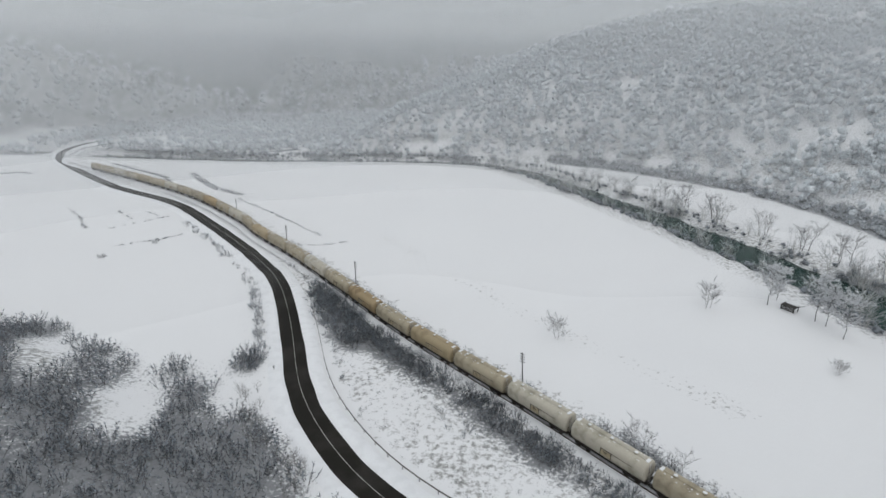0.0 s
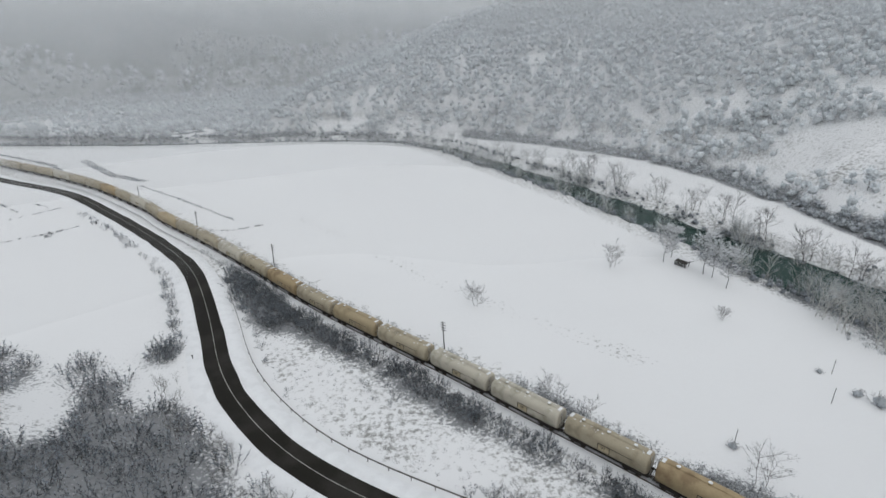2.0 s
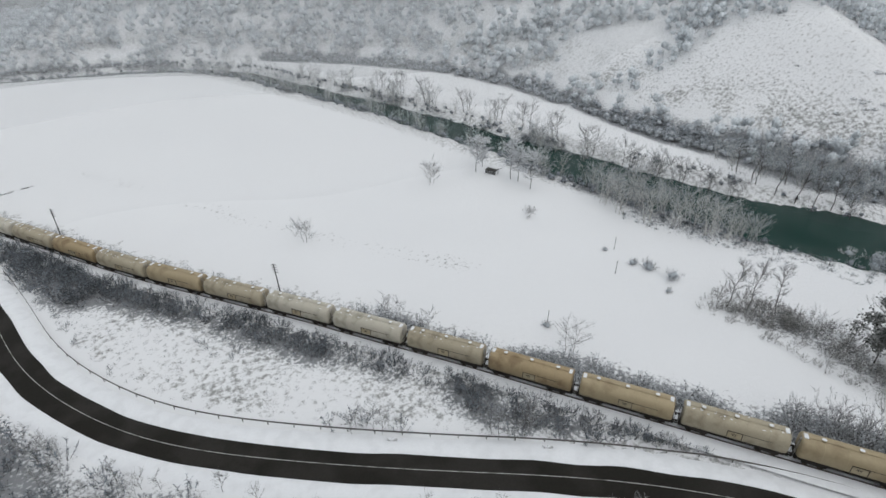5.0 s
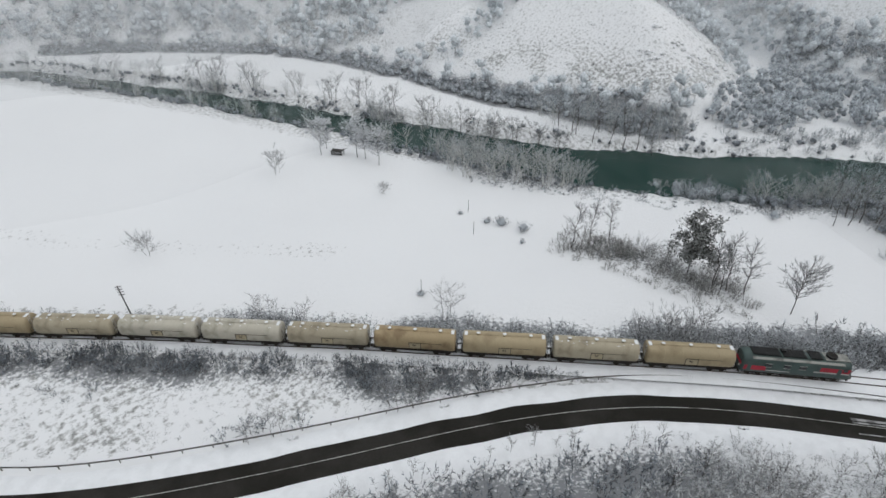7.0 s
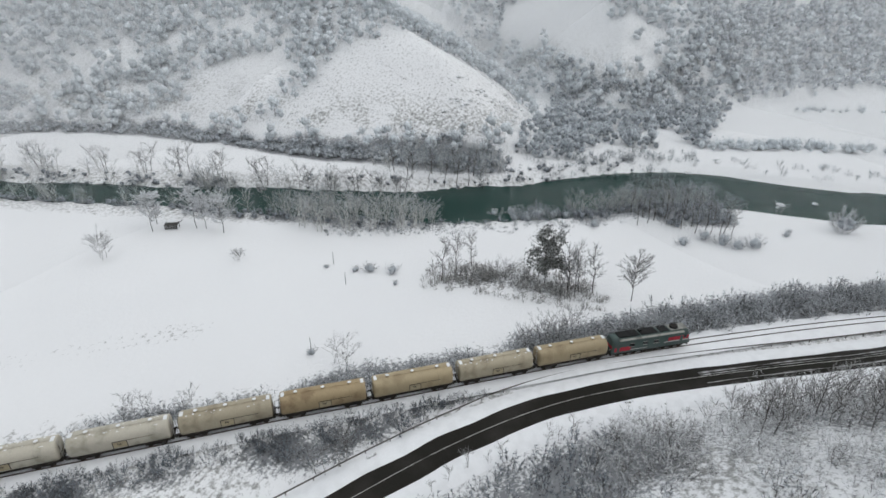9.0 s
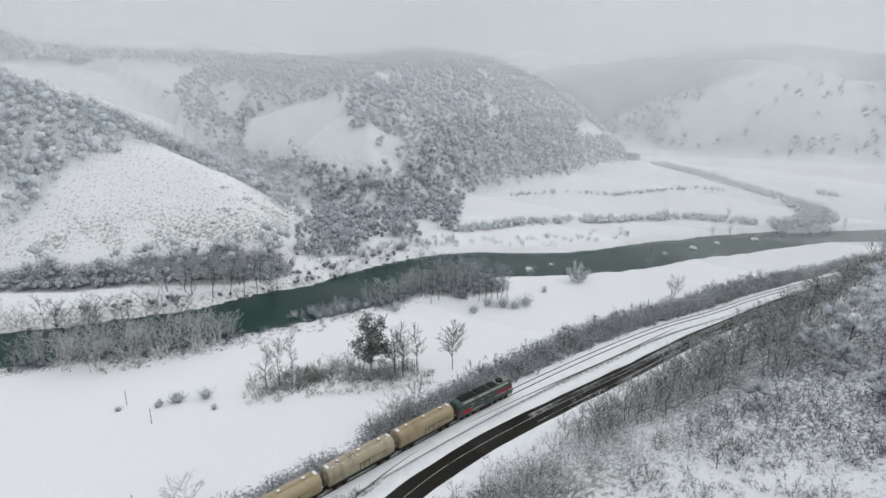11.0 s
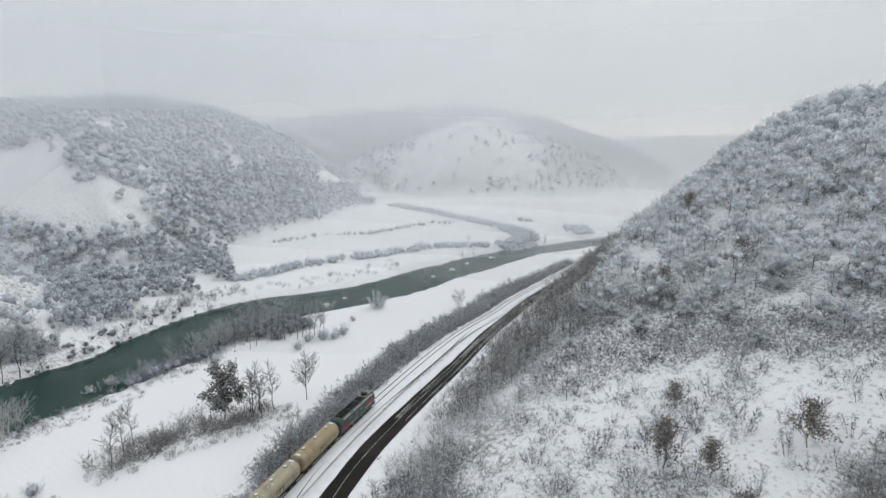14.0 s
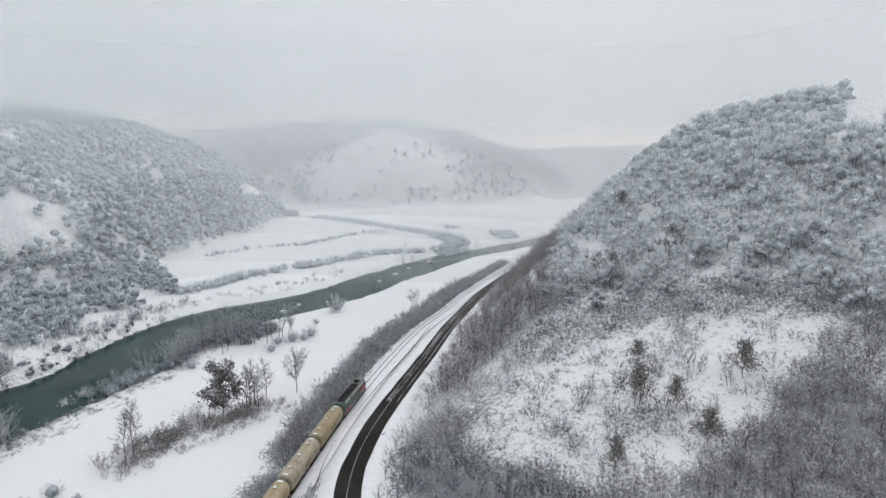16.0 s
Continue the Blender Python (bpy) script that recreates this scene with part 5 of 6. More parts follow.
plant_at(tree_kind("shrub", bush(204, 2.4, 2.2, 18, 520, 0.6, 0.05), BARE, "wide snow-dusted shrub in the meadow", "shrub"), [(86, 64.5, 1.1, 0), (84.5, 67.5, 0.7, 70), (83.5, 75, 0.45, 10), (83, 56, 0.5, 120), (54.5, 58.5, 0.6, 30)])
plant_at(tree_kind("tree", bare_tree(205, 12.5, 3.1, 34, 4200, 0.9, 0.12, low=0.28, droop=0.3), RIMED, "tall tree thick with white rime near the river shelter", "tree", "rimed trees by the shelter"),
         [(82, 130.5, 0.95, 0), (88.3, 121, 1.0, 80), (89.2, 118.5, 0.9, 160), (89.0, 112, 0.95, 240), (86.0, 133.5, 0.8, 300)])
plant_at(tree_kind("tree", bare_tree(206, 9.0, 1.3, 22, 800, 0.8, 0.05, low=0.3, lean=0.06), BARE, "slim bare young tree beside the brown thicket", "tree", "slim trees round the thicket"),
         [(89, 47.3, 1.25, 0), (92, 45, 1.2, 50), (97.5, 43, 1.05, 100), (96.6, 17.3, 1.35, 170), (95, 19.5, 1.3, 220), (96.3, 19.8, 1.15, 10), (97.2, 14.3, 1.3, 200), (93.8, 17.8, 1.1, 60)])
plant_at(tree_kind("tree", leafy(207, 11.0, 3.3, 4400), BARE, "oak still holding dark withered leaves dusted with snow", "tree"), [(97.2, 25.2, 1.14, 0)])
plant_at(tree_kind("tree", bare_tree(238, 9.0, 2.8, 44, 2200, 0.8, 0.055, low=0.32), BARE, "bare round-crowned tree alone in the snow", "tree"), [(97, 6.2, 1.22, 0)])
plant_at(tree_kind("tree", bare_tree(209, 6.0, 2.9, 40, 1100, 0.8, 0.05, low=0.12, stems=4), RIMED, "round grey frosted willow bush", "tree", "round willows"),
         [(95, 33, 0.9, 0), (100.5, 30, 0.6, 200)])
plant_at(tree_kind("shrub", bush(221, 6.6, 4.4, 20, 2200, 1.0, 0.06, 7, 0.45), RIMED, "huge round frosted willow beside the water", "shrub"), [(156.5, -43, 1.05, 90)])
plant_at(tree_kind("tree", bare_tree(210, 10.6, 1.7, 24, 680, 0.9, 0.045, low=0.35, lean=0.03), [BARK, TWIG_RIVER, LEAF_DRY], "slender grey tree in the riverside grove", "tree", "riverside grove"),
         [(148, 11.5, 1.20, 0), (146, 8, 1.26, 30), (149, 6.5, 1.08, 77), (144.5, 5, 1.32, 120), (147.2, 2.2, 1.20, 200), (143, 1.5, 1.14, 260), (145.5, -1.5, 1.26, 310), (141.5, -2.5, 1.32, 15), (144.3, -5, 1.14, 99),
          (140, -6, 1.20, 140), (142.5, -8.5, 1.26, 188), (138.5, -9.5, 1.08, 222), (141, -12.2, 1.20, 280), (137, -12.8, 1.26, 333), (139.5, -15, 1.02, 20), (150.5, 3, 1.08, 60), (139, 9, 0.96, 100), (141.5, 6.5, 1.08, 160)])
plant_at(tree_kind("shrub", bush(211, 3.0, 2.6, 22, 640, 0.7, 0.055), RIMED, "frosted shrub on the snowy riverbank", "shrub", "riverbank shrubs"),
         [(136, -20, 1.3, 70), (131, -3, 1.0, 33), (135.5, -12.5, 1.3, 0), (133.8, -16, 1.15, 60), (147, -28.5, 0.6, 10), (136.8, -8.5, 1.1, 200), (133, 20, 1.0, 90), (150.2, -29.5, 0.45, 300), (139, 46, 1.1, 20), (136, 50, 0.9, 140), (87.5, 59, 0.9, 250)])
plant_at(tree_kind("shrub", bush(222, 4.2, 2.8, 26, 900, 1.0, 0.05, 6, 0.4), [PALE_LIMB, TWIG_RIVER, LEAF_DRY], "tall grey willow scrub crowding the riverbank", "shrub", "riverbank willow scrub"),
         [(131, 36, 1.2, 15), (135, 40, 1.5, 95), (137.5, 44.5, 0.9, 170), (135.5, 32, 1.0, 230), (139.5, 37, 1.45, 300), (143, 32, 0.8, 45), (128, 41.5, 0.7, 135), (140, 29, 1.25, 260)])
plant_at(tree_kind("tree", wood_tree(223, 8.2, 4.0, 1700, 0.8, 0.085, 7, 10, 0.5), [BARK, TWIG_NEAR, LEAF_DRY], "broad round tree heavy with white rime at the wood's edge", "tree", "broad rimed trees"),
         [(6, -74.5, 1.1, 0), (14.4, -71, 0.9, 80), (15.1, -58.5, 0.7, 150), (26.7, -66.4, 0.85, 220), (0, -63, 0.8, 300), (37, -53, 0.75, 40), (21.3, -50.5, 0.5, 100), (43, -46, 0.7, 10), (30, -55.5, 0.65, 70), (11.8, -58, 0.7, 130), (51.3, -48, 0.6, 190), (51.4, -35, 0.55, 250), (59.3, -48, 0.7, 310), (51.7, -61, 0.75, 20), (42, -66.5, 0.8, 90)])
plant_at(tree_kind("tree", bare_tree(212, 8.6, 2.4, 30, 1300, 1.0, 0.045, low=0.22, stems=3, stout=1.6), [BARK, TWIG_TREE, LEAF_DRY], "grey bare tree leaning on the far riverbank", "tree", "trees on the far bank"),
         [(129, 114, 1.30, 0), (133.5, 97, 1.30, 50), (127, 129, 1.43, 100), (124.5, 146, 1.30, 150), (121.5, 162, 1.37, 200), (117, 175, 1.23, 250), (131, 106, 1.04, 300), (136.5, 90, 1.17, 20), (113.5, 190, 1.17, 70),
          (106, 214, 1.30, 120), (101, 232, 1.43, 180), (137.5, 84, 1.10, 222), (97, 246, 1.04, 33)])
plant_at(tree_kind("tree", bare_tree(213, 9.5, 2.3, 26, 1100, 1.0, 0.045, low=0.4, lean=-0.1, stout=1.3), [BARK, TWIG_RIVER, LEAF_DRY], "dark-stemmed bare tree at the water's edge", "tree", "trees at the water's edge"),
         [(152, 93, 1.15, 0), (148.5, 84, 1.15, 40), (148, 77.5, 1.21, 95), (150.5, 73, 1.15, 130), (153, 69.5, 1.15, 170), (155.5, 66, 1.21, 210), (154.5, 60.5, 1.03, 270), (158, 72, 1.15, 310), (156, 80, 1.26, 10), (151, 87, 1.15, 66), (160, 66, 1.09, 150)])
plant_at(tree_kind("tree", bare_tree(214, 9.5, 4.2, 46, 420, 1.2, 0.05, low=0.08, stems=5, stout=2.5), [PALE_LIMB, TWIG_RIVER, LEAF_DRY], "leaning white-barked tree with bare branches over the water", "tree", "white-barked riverside trees"),
         [(101, 88, 1.15, 0), (103.5, 82, 1.25, 60), (100.5, 95, 1.0, 120), (106, 75.5, 1.2, 200), (108, 90, 1.1, 280), (110.5, 83, 1.15, 330), (106, 97, 1.0, 20), (112, 75, 1.1, 90), (109, 69, 1.15, 140), (113, 65, 1.0, 250), (116, 71, 1.0, 10)])
plant_at(tree_kind("tree", bare_tree(215, 5.5, 1.5, 20, 480, 0.7, 0.05, low=0.2, stems=2), BARE, "small bare tree in the trackside thicket", "tree", "small trackside trees"),
         [(29.5, 73.5, 1.0, 0), (34.5, 67.5, 0.9, 90), (32.6, 41, 1.15, 10), (35.5, 39.3, 1.2, 80), (37.5, 40.5, 1.05, 160), (18, 49.5, 1.0, 230), (15, 51, 0.8, 300), (53, 28, 0.55, 30), (31.8, 74.2, 0.7, 200), (44.5, 35.5, 0.6, 20)])
plant_at(tree_kind("tree", bare_tree(216, 6.2, 3.1, 26, 560, 0.9, 0.05, low=0.12, lean=-0.28, stems=2), BARE, "leaning bare tree beside the railway thicket", "tree"), [(53, 50.5, 1.0, 200)])
plant_at(tree_kind("tree", bare_tree(217, 8.0, 2.4, 36, 1500, 0.9, 0.05, low=0.12, stems=4), BARE, "bare tree with many upright stems by the track", "tree", "many-stemmed trackside trees"),
         [(73.5, 19.5, 1.0, 0), (77.5, 15.5, 1.05, 100), (71, 22.5, 0.75, 210), (140.5, -69.5, 1.0, 40), (75.5, 17.5, 0.8, 300)])
plant_at(tree_kind("tree", bare_tree(218, 9.5, 1.8, 24, 330, 0.9, 0.04, low=0.3), [BARK, TWIG_RIVER, LEAF_DRY], "slim bare tree standing by the downstream water", "tree", "downstream trees"),
         [(177, -78, 1.1, 0), (164, -47, 0.4, 50), (219, -128, 0.9, 100), (224, -140, 0.8, 200), (240, -200, 1.1, 260), (232, -205, 1.0, 310), (250, -120, 0.8, 0), (244, -150, 0.9, 40)])
plant_at(tree_kind("tree", bare_tree(219, 3.6, 0.9, 12, 130, 0.5, 0.03, low=0.3), BARE, "thin sapling at the edge of the road", "tree", "roadside saplings"),
         [(38.5, 24.2, 1.0, 0), (41.5, 22.5, 1.3, 40), (45.2, 18.6, 1.2, 80), (43.5, 20.2, 0.8, 120), (50.5, 13.2, 1.2, 160), (53, 10.2, 1.35, 200), (52, 12.0, 0.9, 240), (27, 31, 1.0, 280), (24, 32.5, 0.8, 320), (57.5, 5, 0.7, 20),
          (36, 25.6, 0.8, 60), (-31, 70, 1.0, 10), (-24, 64.5, 1.1, 90), (-15, 57.5, 1.2, 130), (-10, 53.5, 1.0, 170), (-3, 49.5, 1.1, 20)])
plant_at(tree_kind("tree", leafy(220, 4.8, 1.5, 900), [BARK, TWIG_TREE, LEAF_BROWN], "young tree with a few withered brown leaves on the slope", "tree", "leafy saplings on the slope"),
         [(17.7, -18.5, 1.65, 0), (12, -20.5, 1.20, 30), (5.5, -32.6, 1.50, 200), (13.7, -3.6, 1.20, 130), (24, -30, 1.05, 60), (46, -58, 1.50, 120), (60, -88, 1.65, 180), (4, -14, 1.35, 240), (36, -70, 1.50, 300)])


# ground darkened under the woods and thickets, over its own grid: brush and the dark gaps between plants, put into its
# colour
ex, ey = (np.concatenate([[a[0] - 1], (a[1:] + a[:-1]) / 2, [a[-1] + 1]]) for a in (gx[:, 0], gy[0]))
allp = np.concatenate(FLOOR_DARKENING)
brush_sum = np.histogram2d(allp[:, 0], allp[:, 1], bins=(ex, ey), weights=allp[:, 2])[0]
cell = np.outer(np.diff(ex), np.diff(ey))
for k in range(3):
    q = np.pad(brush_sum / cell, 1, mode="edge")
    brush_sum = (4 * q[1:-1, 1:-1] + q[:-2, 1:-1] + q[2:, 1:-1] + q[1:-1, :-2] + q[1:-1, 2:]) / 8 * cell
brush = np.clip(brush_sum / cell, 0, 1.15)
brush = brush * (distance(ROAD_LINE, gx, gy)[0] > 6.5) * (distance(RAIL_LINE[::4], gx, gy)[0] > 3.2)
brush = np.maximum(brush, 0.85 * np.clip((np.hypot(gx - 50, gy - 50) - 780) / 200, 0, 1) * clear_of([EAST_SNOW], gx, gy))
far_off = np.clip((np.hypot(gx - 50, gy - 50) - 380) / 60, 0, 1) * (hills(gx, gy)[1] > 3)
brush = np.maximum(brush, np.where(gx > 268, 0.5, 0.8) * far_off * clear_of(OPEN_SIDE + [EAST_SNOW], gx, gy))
att = land.data.attributes.new("floor_darkening", "FLOAT", "POINT")
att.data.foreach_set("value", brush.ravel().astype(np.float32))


# ---------------------------------------------------------------- the train
def section(bm, xs, half, bottom, top, sides, squash):
    """A rounded hull lofted along x: rows of x, width factor."""
    rings = []
    for x, k in xs:
        ring = []
        for i in range(sides):
            a = 2 * math.pi * i / sides
            c, s = math.cos(a), math.sin(a)
            c = math.copysign(abs(c) ** squash, c)
            s = math.copysign(abs(s) ** squash, s)
            mid = (top + bottom) / 2
            ring.append(bm.verts.new((x, half * k * c, mid + (top - bottom) / 2 * (k if k > 0.9 else 0.9 * k + 0.09) * s)))
        rings.append(ring)
    for a, b in zip(rings[:-1], rings[1:]):
        for i in range(sides):
            bm.faces.new((a[i], b[i], b[(i + 1) % sides], a[(i + 1) % sides])).smooth = True
    bm.faces.new(rings[0])
    bm.faces.new(rings[-1][::-1])
    bmesh.ops.recalc_face_normals(bm, faces=bm.faces)
    return bm


def wheel_mesh():
    bm = bmesh.new()
    for y in (-0.75, 0.75):
        rod(bm, (0, y - 0.07, 0.46), (0, y + 0.07, 0.46), 0.46, sides=14)
    rod(bm, (0, -0.9, 0.46), (0, 0.9, 0.46), 0.08)
    return bm


def bogie(parent, x, axles):
    """A bogie frame with its wheelsets."""
    bm = bmesh.new()
    span = max(axles) - min(axles)
    for y in (-1.02, 1.02):
        box(bm, x, y, 0.62, span + 1.1, 0.14, 0.26, 0.03)
        for a in axles:
            box(bm, x + a, y * 1.05, 0.47, 0.34, 0.16, 0.3, 0.02)
    box(bm, x, 0, 0.72, 0.5, 2.0, 0.2)
    fr = part("bogie", bm, FRAME_DARK, parent)
    for a in axles:
        w = part("wheelset", wheel_mesh(), RAIL_STEEL, fr)
        w.location = (x + a, 0, 0)


def buffers(parent, x, way):
    for y in (-0.87, 0.87):
        bm = bmesh.new()
        rod(bm, (x, y, 1.06), (x + way * 0.45, y, 1.06), 0.10, sides=8)
        rod(bm, (x + way * 0.45, y, 1.06), (x + way * 0.52, y, 1.06), 0.24, sides=12)
        part("buffer", bm, FRAME_DARK, parent)


def tank_wagon(paint, label, snowy):
    """A covered tank hopper wagon; its middle over the origin, rails at z = 0."""
    top = new("tank_wagon")
    body = part("tank", section(bmesh.new(), [(-6.5, 0.6), (-6.47, 0.9), (-6.35, 0.975), (-6.05, 1.0), (0, 1.0), (6.05, 1.0), (6.35, 0.975), (6.47, 0.9), (6.5, 0.6)], 1.56, 0.92, 4.15, 28, 0.74), paint, top)
    for x in (-4.0, -1.35, 1.35, 4.0):
        bm = bmesh.new()
        section(bm, [(x - 0.035, 1.0), (x + 0.035, 1.0)], 1.57, 0.91, 4.16, 28, 0.74)
        part("weld_band", bm, paint, body)
    bm = bmesh.new()
    box(bm, 0, 0, 1.02, 12.9, 2.2, 0.22, 0.03)
    for y in (-1.22, 1.22):
        box(bm, 0, y, 1.1, 12.6, 0.16, 0.26, 0.02)
    for x in (-3.1, 0, 3.1):
        bmesh.ops.create_cone(bm, cap_ends=True, segments=4, radius1=0.5, radius2=1.2, depth=0.6, matrix=Matrix.Translation((x, 0, 0.75)) @ Matrix.Rotation(math.pi / 4, 4, "Z"))
    part("underframe", bm, FRAME_DARK, top)
    for x in (-4.35, 4.35):
        bogie(top, x, (-0.9, 0.9))
    for way in (-1, 1):
        buffers(top, way * 6.55, way)
        bm = bmesh.new()
        for y in (-0.55, -0.1):
            rod(bm, (way * 6.72, y, 1.15), (way * 6.6, y, 4.2), 0.035, sides=5)
        for k in range(9):
            z = 1.4 + 0.33 * k
            x = 6.72 - 0.12 * (z - 1.15) / 3.05
            rod(bm, (way * x, -0.55, z), (way * x, -0.1, z), 0.025, sides=4)
        part("ladder", bm, LADDER_WHITE, top, "snow-whitened end ladder")
        bm = bmesh.new()
        box(bm, way * 6.62, 0, 1.0, 0.4, 2.5, 0.06, 0.01)
        for y in (-1.15, 1.15):
            rod(bm, (way * 6.78, y, 1.2), (way * 6.78, y, 2.25), 0.025, sides=5)
        rod(bm, (way * 6.78, -1.15, 2.25), (way * 6.78, 1.15, 2.25), 0.025, sides=5)
        part("end_platform", bm, FRAME_DARK, top)
    bm = bmesh.new()
    box(bm, 0, 0, 4.21, 11.4, 0.5, 0.05, 0.01)
    walk_way = part("roof_walkway", bm, paint, top)
    for x in (-4.1, 0.0, 4.1):
        bm = bmesh.new()
        rod(bm, (x, 0, 4.1), (x, 0, 4.36), 0.36, 0.34, 14)
        box(bm, x, 0, 4.39, 0.78, 0.12, 0.06, 0.01)
        hatch = part("hatch", bm, paint, top)
        bm = bmesh.new()
        bmesh.ops.create_icosphere(bm, subdivisions=2, radius=0.3, matrix=Matrix.Translation((x, 0, 4.38)) @ Matrix.Diagonal((1.1, 0.9, 0.28, 1)))
        part("snow_cap", bm, SNOW_CAP, hatch, "small cap of packed snow")
    for way in (-1, 1):
        bm = bmesh.new()
        box(bm, way * 6.05, 0, 4.19, 0.5, 0.95, 0.10, 0.03)
        part("snow_patch", bm, SNOW_CAP, top, "strip of snow on the roof end")
    for y in (-1, 1):
        bm = bmesh.new()
        box(bm, 0.1, y * 1.585, 2.25, 1.75, 0.05, 0.95, 0.01)
        plate = part("side_plate", bm, PLATE_PALE, top, "pale inscribed side plate")
        bm = bmesh.new()
        for x in (-0.82, 1.02):
            box(bm, x, y * 1.615, 2.3, 0.07, 0.06, 1.15)
        box(bm, 0.1, y * 1.615, 2.86, 1.9, 0.06, 0.07)
        part("plate_frame", bm, FRAME_DARK, plate)
        bm = bmesh.new()
        for k in range(3):
            box(bm, 0.05, y * 1.618, 2.5 - 0.13 * k, 0.7 - 0.12 * k, 0.01, 0.06)
        part("lettering_bars", bm, FRAME_DARK, plate, "dark unreadable stencilled bars")
        bm = bmesh.new()
        rod(bm, (1.0, y * 1.60, 2.86), (4.4, y * 1.60, 2.86), 0.03, sides=5)
        for x in (2.2, 3.4, 4.4):
            rod(bm, (x, y * 1.50, 2.86), (x, y * 1.61, 2.86), 0.025, sides=4)
        part("handrail", bm, FRAME_DARK, top)
    if snowy:
        r = np.random.RandomState(snowy)
        bm = bmesh.new()
        for k in range(34):
            x, y = r.uniform(-5.6, 5.6), r.uniform(-0.95, 0.95)
            z = 2.65 + 1.5 * (1 - abs(y / 1.52) ** 2.5) ** 0.4
            bmesh.ops.create_icosphere(bm, subdivisions=1, radius=r.uniform(0.05, 0.15), matrix=Matrix.Translation((x, y, z)) @ Matrix.Diagonal((1.5, 1, 0.22, 1)))
        tagged(part("roof_snow", bm, SNOW_CAP, top), "crusts of old snow on the roof", kind="stuff")
    return tagged(top, label, "wagon", "wagons of the freight train")


def locomotive():
    """A six-axle diesel locomotive facing +x."""
    top = new("diesel_locomotive")
    bm = bmesh.new()
    outline = [(-1.45, 1.15), (-1.48, 1.3), (-1.48, 3.05), (-1.36, 3.42), (-1.05, 3.78), (-0.55, 3.98), (0, 4.04), (0.55, 3.98), (1.05, 3.78), (1.36, 3.42), (1.48, 3.05), (1.48, 1.3), (1.45, 1.15)]
    rows = [(-8.0, 0.86, -0.26), (-7.75, 0.97, -0.05), (-7.3, 1.0, 0), (-3, 1, 0), (0, 1, 0), (3, 1, 0), (7.3, 1, 0), (7.75, 0.97, -0.05), (8.0, 0.86, -0.26)]
    rings = [[bm.verts.new((x + (0.28 if x > 7 else -0.28 if x < -7 else 0) * (1 if z < 2.2 else 0), y * k, z + (d if z > 2.9 else 0))) for y, z in outline] for x, k, d in rows]
    n = len(outline)
    for a, b in zip(rings[:-1], rings[1:]):
        for i in range(n):
            bm.faces.new((a[i], b[i], b[(i + 1) % n], a[(i + 1) % n])).smooth = True
    bm.faces.new(rings[0])
    bm.faces.new(rings[-1][::-1])
    bmesh.ops.recalc_face_normals(bm, faces=bm.faces)
    body = part("body", bm, LOCO_GREY, top, "grey-green painted body")
    for y in (-1, 1):
        for x, w, z, h, mat, nm in ((5.6, 4.3, 2.62, 0.78, LOCO_RED, "red_panel"), (-6.1, 3.3, 1.95, 0.85, LOCO_RED, "red_panel"), (5.2, 5.2, 2.08, 0.22, LOCO_STRIPE, "pale_stripe"), (-2.6, 3.6, 1.62, 0.14, LOCO_STRIPE, "pale_stripe")):
            bm = bmesh.new()
            box(bm, x, y * 1.487, z, w, 0.035, h, 0.01)
            part(nm, bm, mat, body)
        for x in (-1.4, 0.9, -4.2):
            bm = bmesh.new()
            box(bm, x, y * 1.49, 2.6, 0.95, 0.05, 0.62, 0.02)
            win = part("window", bm, GLASS_DARK, body)
            for zz in (2.27, 2.93):
                bm = bmesh.new()
                box(bm, x, y * 1.50, zz, 1.05, 0.05, 0.06)
                part("window_trim", bm, LOCO_STRIPE, win)
        bm = bmesh.new()
        box(bm, 7.05, y * 1.493, 2.75, 0.7, 0.05, 0.55, 0.02)
        part("cab_window", bm, GLASS_DARK, body)
        for x in (6.25, -7.0):
            bm = bmesh.new()
            box(bm, x, y * 1.49, 2.1, 0.66, 0.045, 1.75, 0.02)
            part("cab_door", bm, LOCO_GREY, body)
        bm = bmesh.new()
        box(bm, 0, y * 1.22, 3.70, 13.6, 0.42, 0.10, 0.04, Matrix.Rotation(-y * 0.55, 4, "X"))
        part("roof_edge", bm, LOCO_ROOF, body, "pale grey roof edge")
    bm = bmesh.new()
    box(bm, 5.9, 0, 4.02, 3.6, 1.7, 0.12, 0.04)
    part("roof_panel", bm, LOCO_ROOF, body, "pale snowy cab roof")
    for x, w in ((-4.6, 4.2), (-0.4, 3.4), (2.8, 1.8)):
        bm = bmesh.new()
        box(bm, x, 0, 4.08, w, 1.75, 0.16, 0.03)
        for k in range(int(w / 0.4)):
            box(bm, x - w / 2 + 0.25 + 0.4 * k, 0, 4.19, 0.08, 1.5, 0.06)
        part("roof_grille", bm, LOCO_BLACK, body, "sooty black roof grille")
    bm = bmesh.new()
    rod(bm, (5.2, 0, 4.05), (5.2, 0, 4.42), 0.78, 0.76, 22)
    fan = part("cooling_fan", bm, LOCO_BLACK, body, "round black roof fan")
    bm = bmesh.new()
    for k in range(6):
        box(bm, 5.2, 0, 4.44, 1.3, 0.14, 0.02, 0, Matrix.Rotation(k * math.pi / 6, 4, "Z"))
    part("fan_blades", bm, FRAME_DARK, fan)
    bm = bmesh.new()
    box(bm, -1.9, 0.2, 4.28, 0.7, 0.5, 0.35, 0.05)
    part("exhaust", bm, LOCO_BLACK, body)
    for way in (-1, 1):
        for y in (-0.62, 0.62):
            bm = bmesh.new()
            box(bm, way * 7.98, y, 3.05, 0.06, 0.95, 0.62, 0.02, Matrix.Rotation(way * -0.22, 4, "Y"))
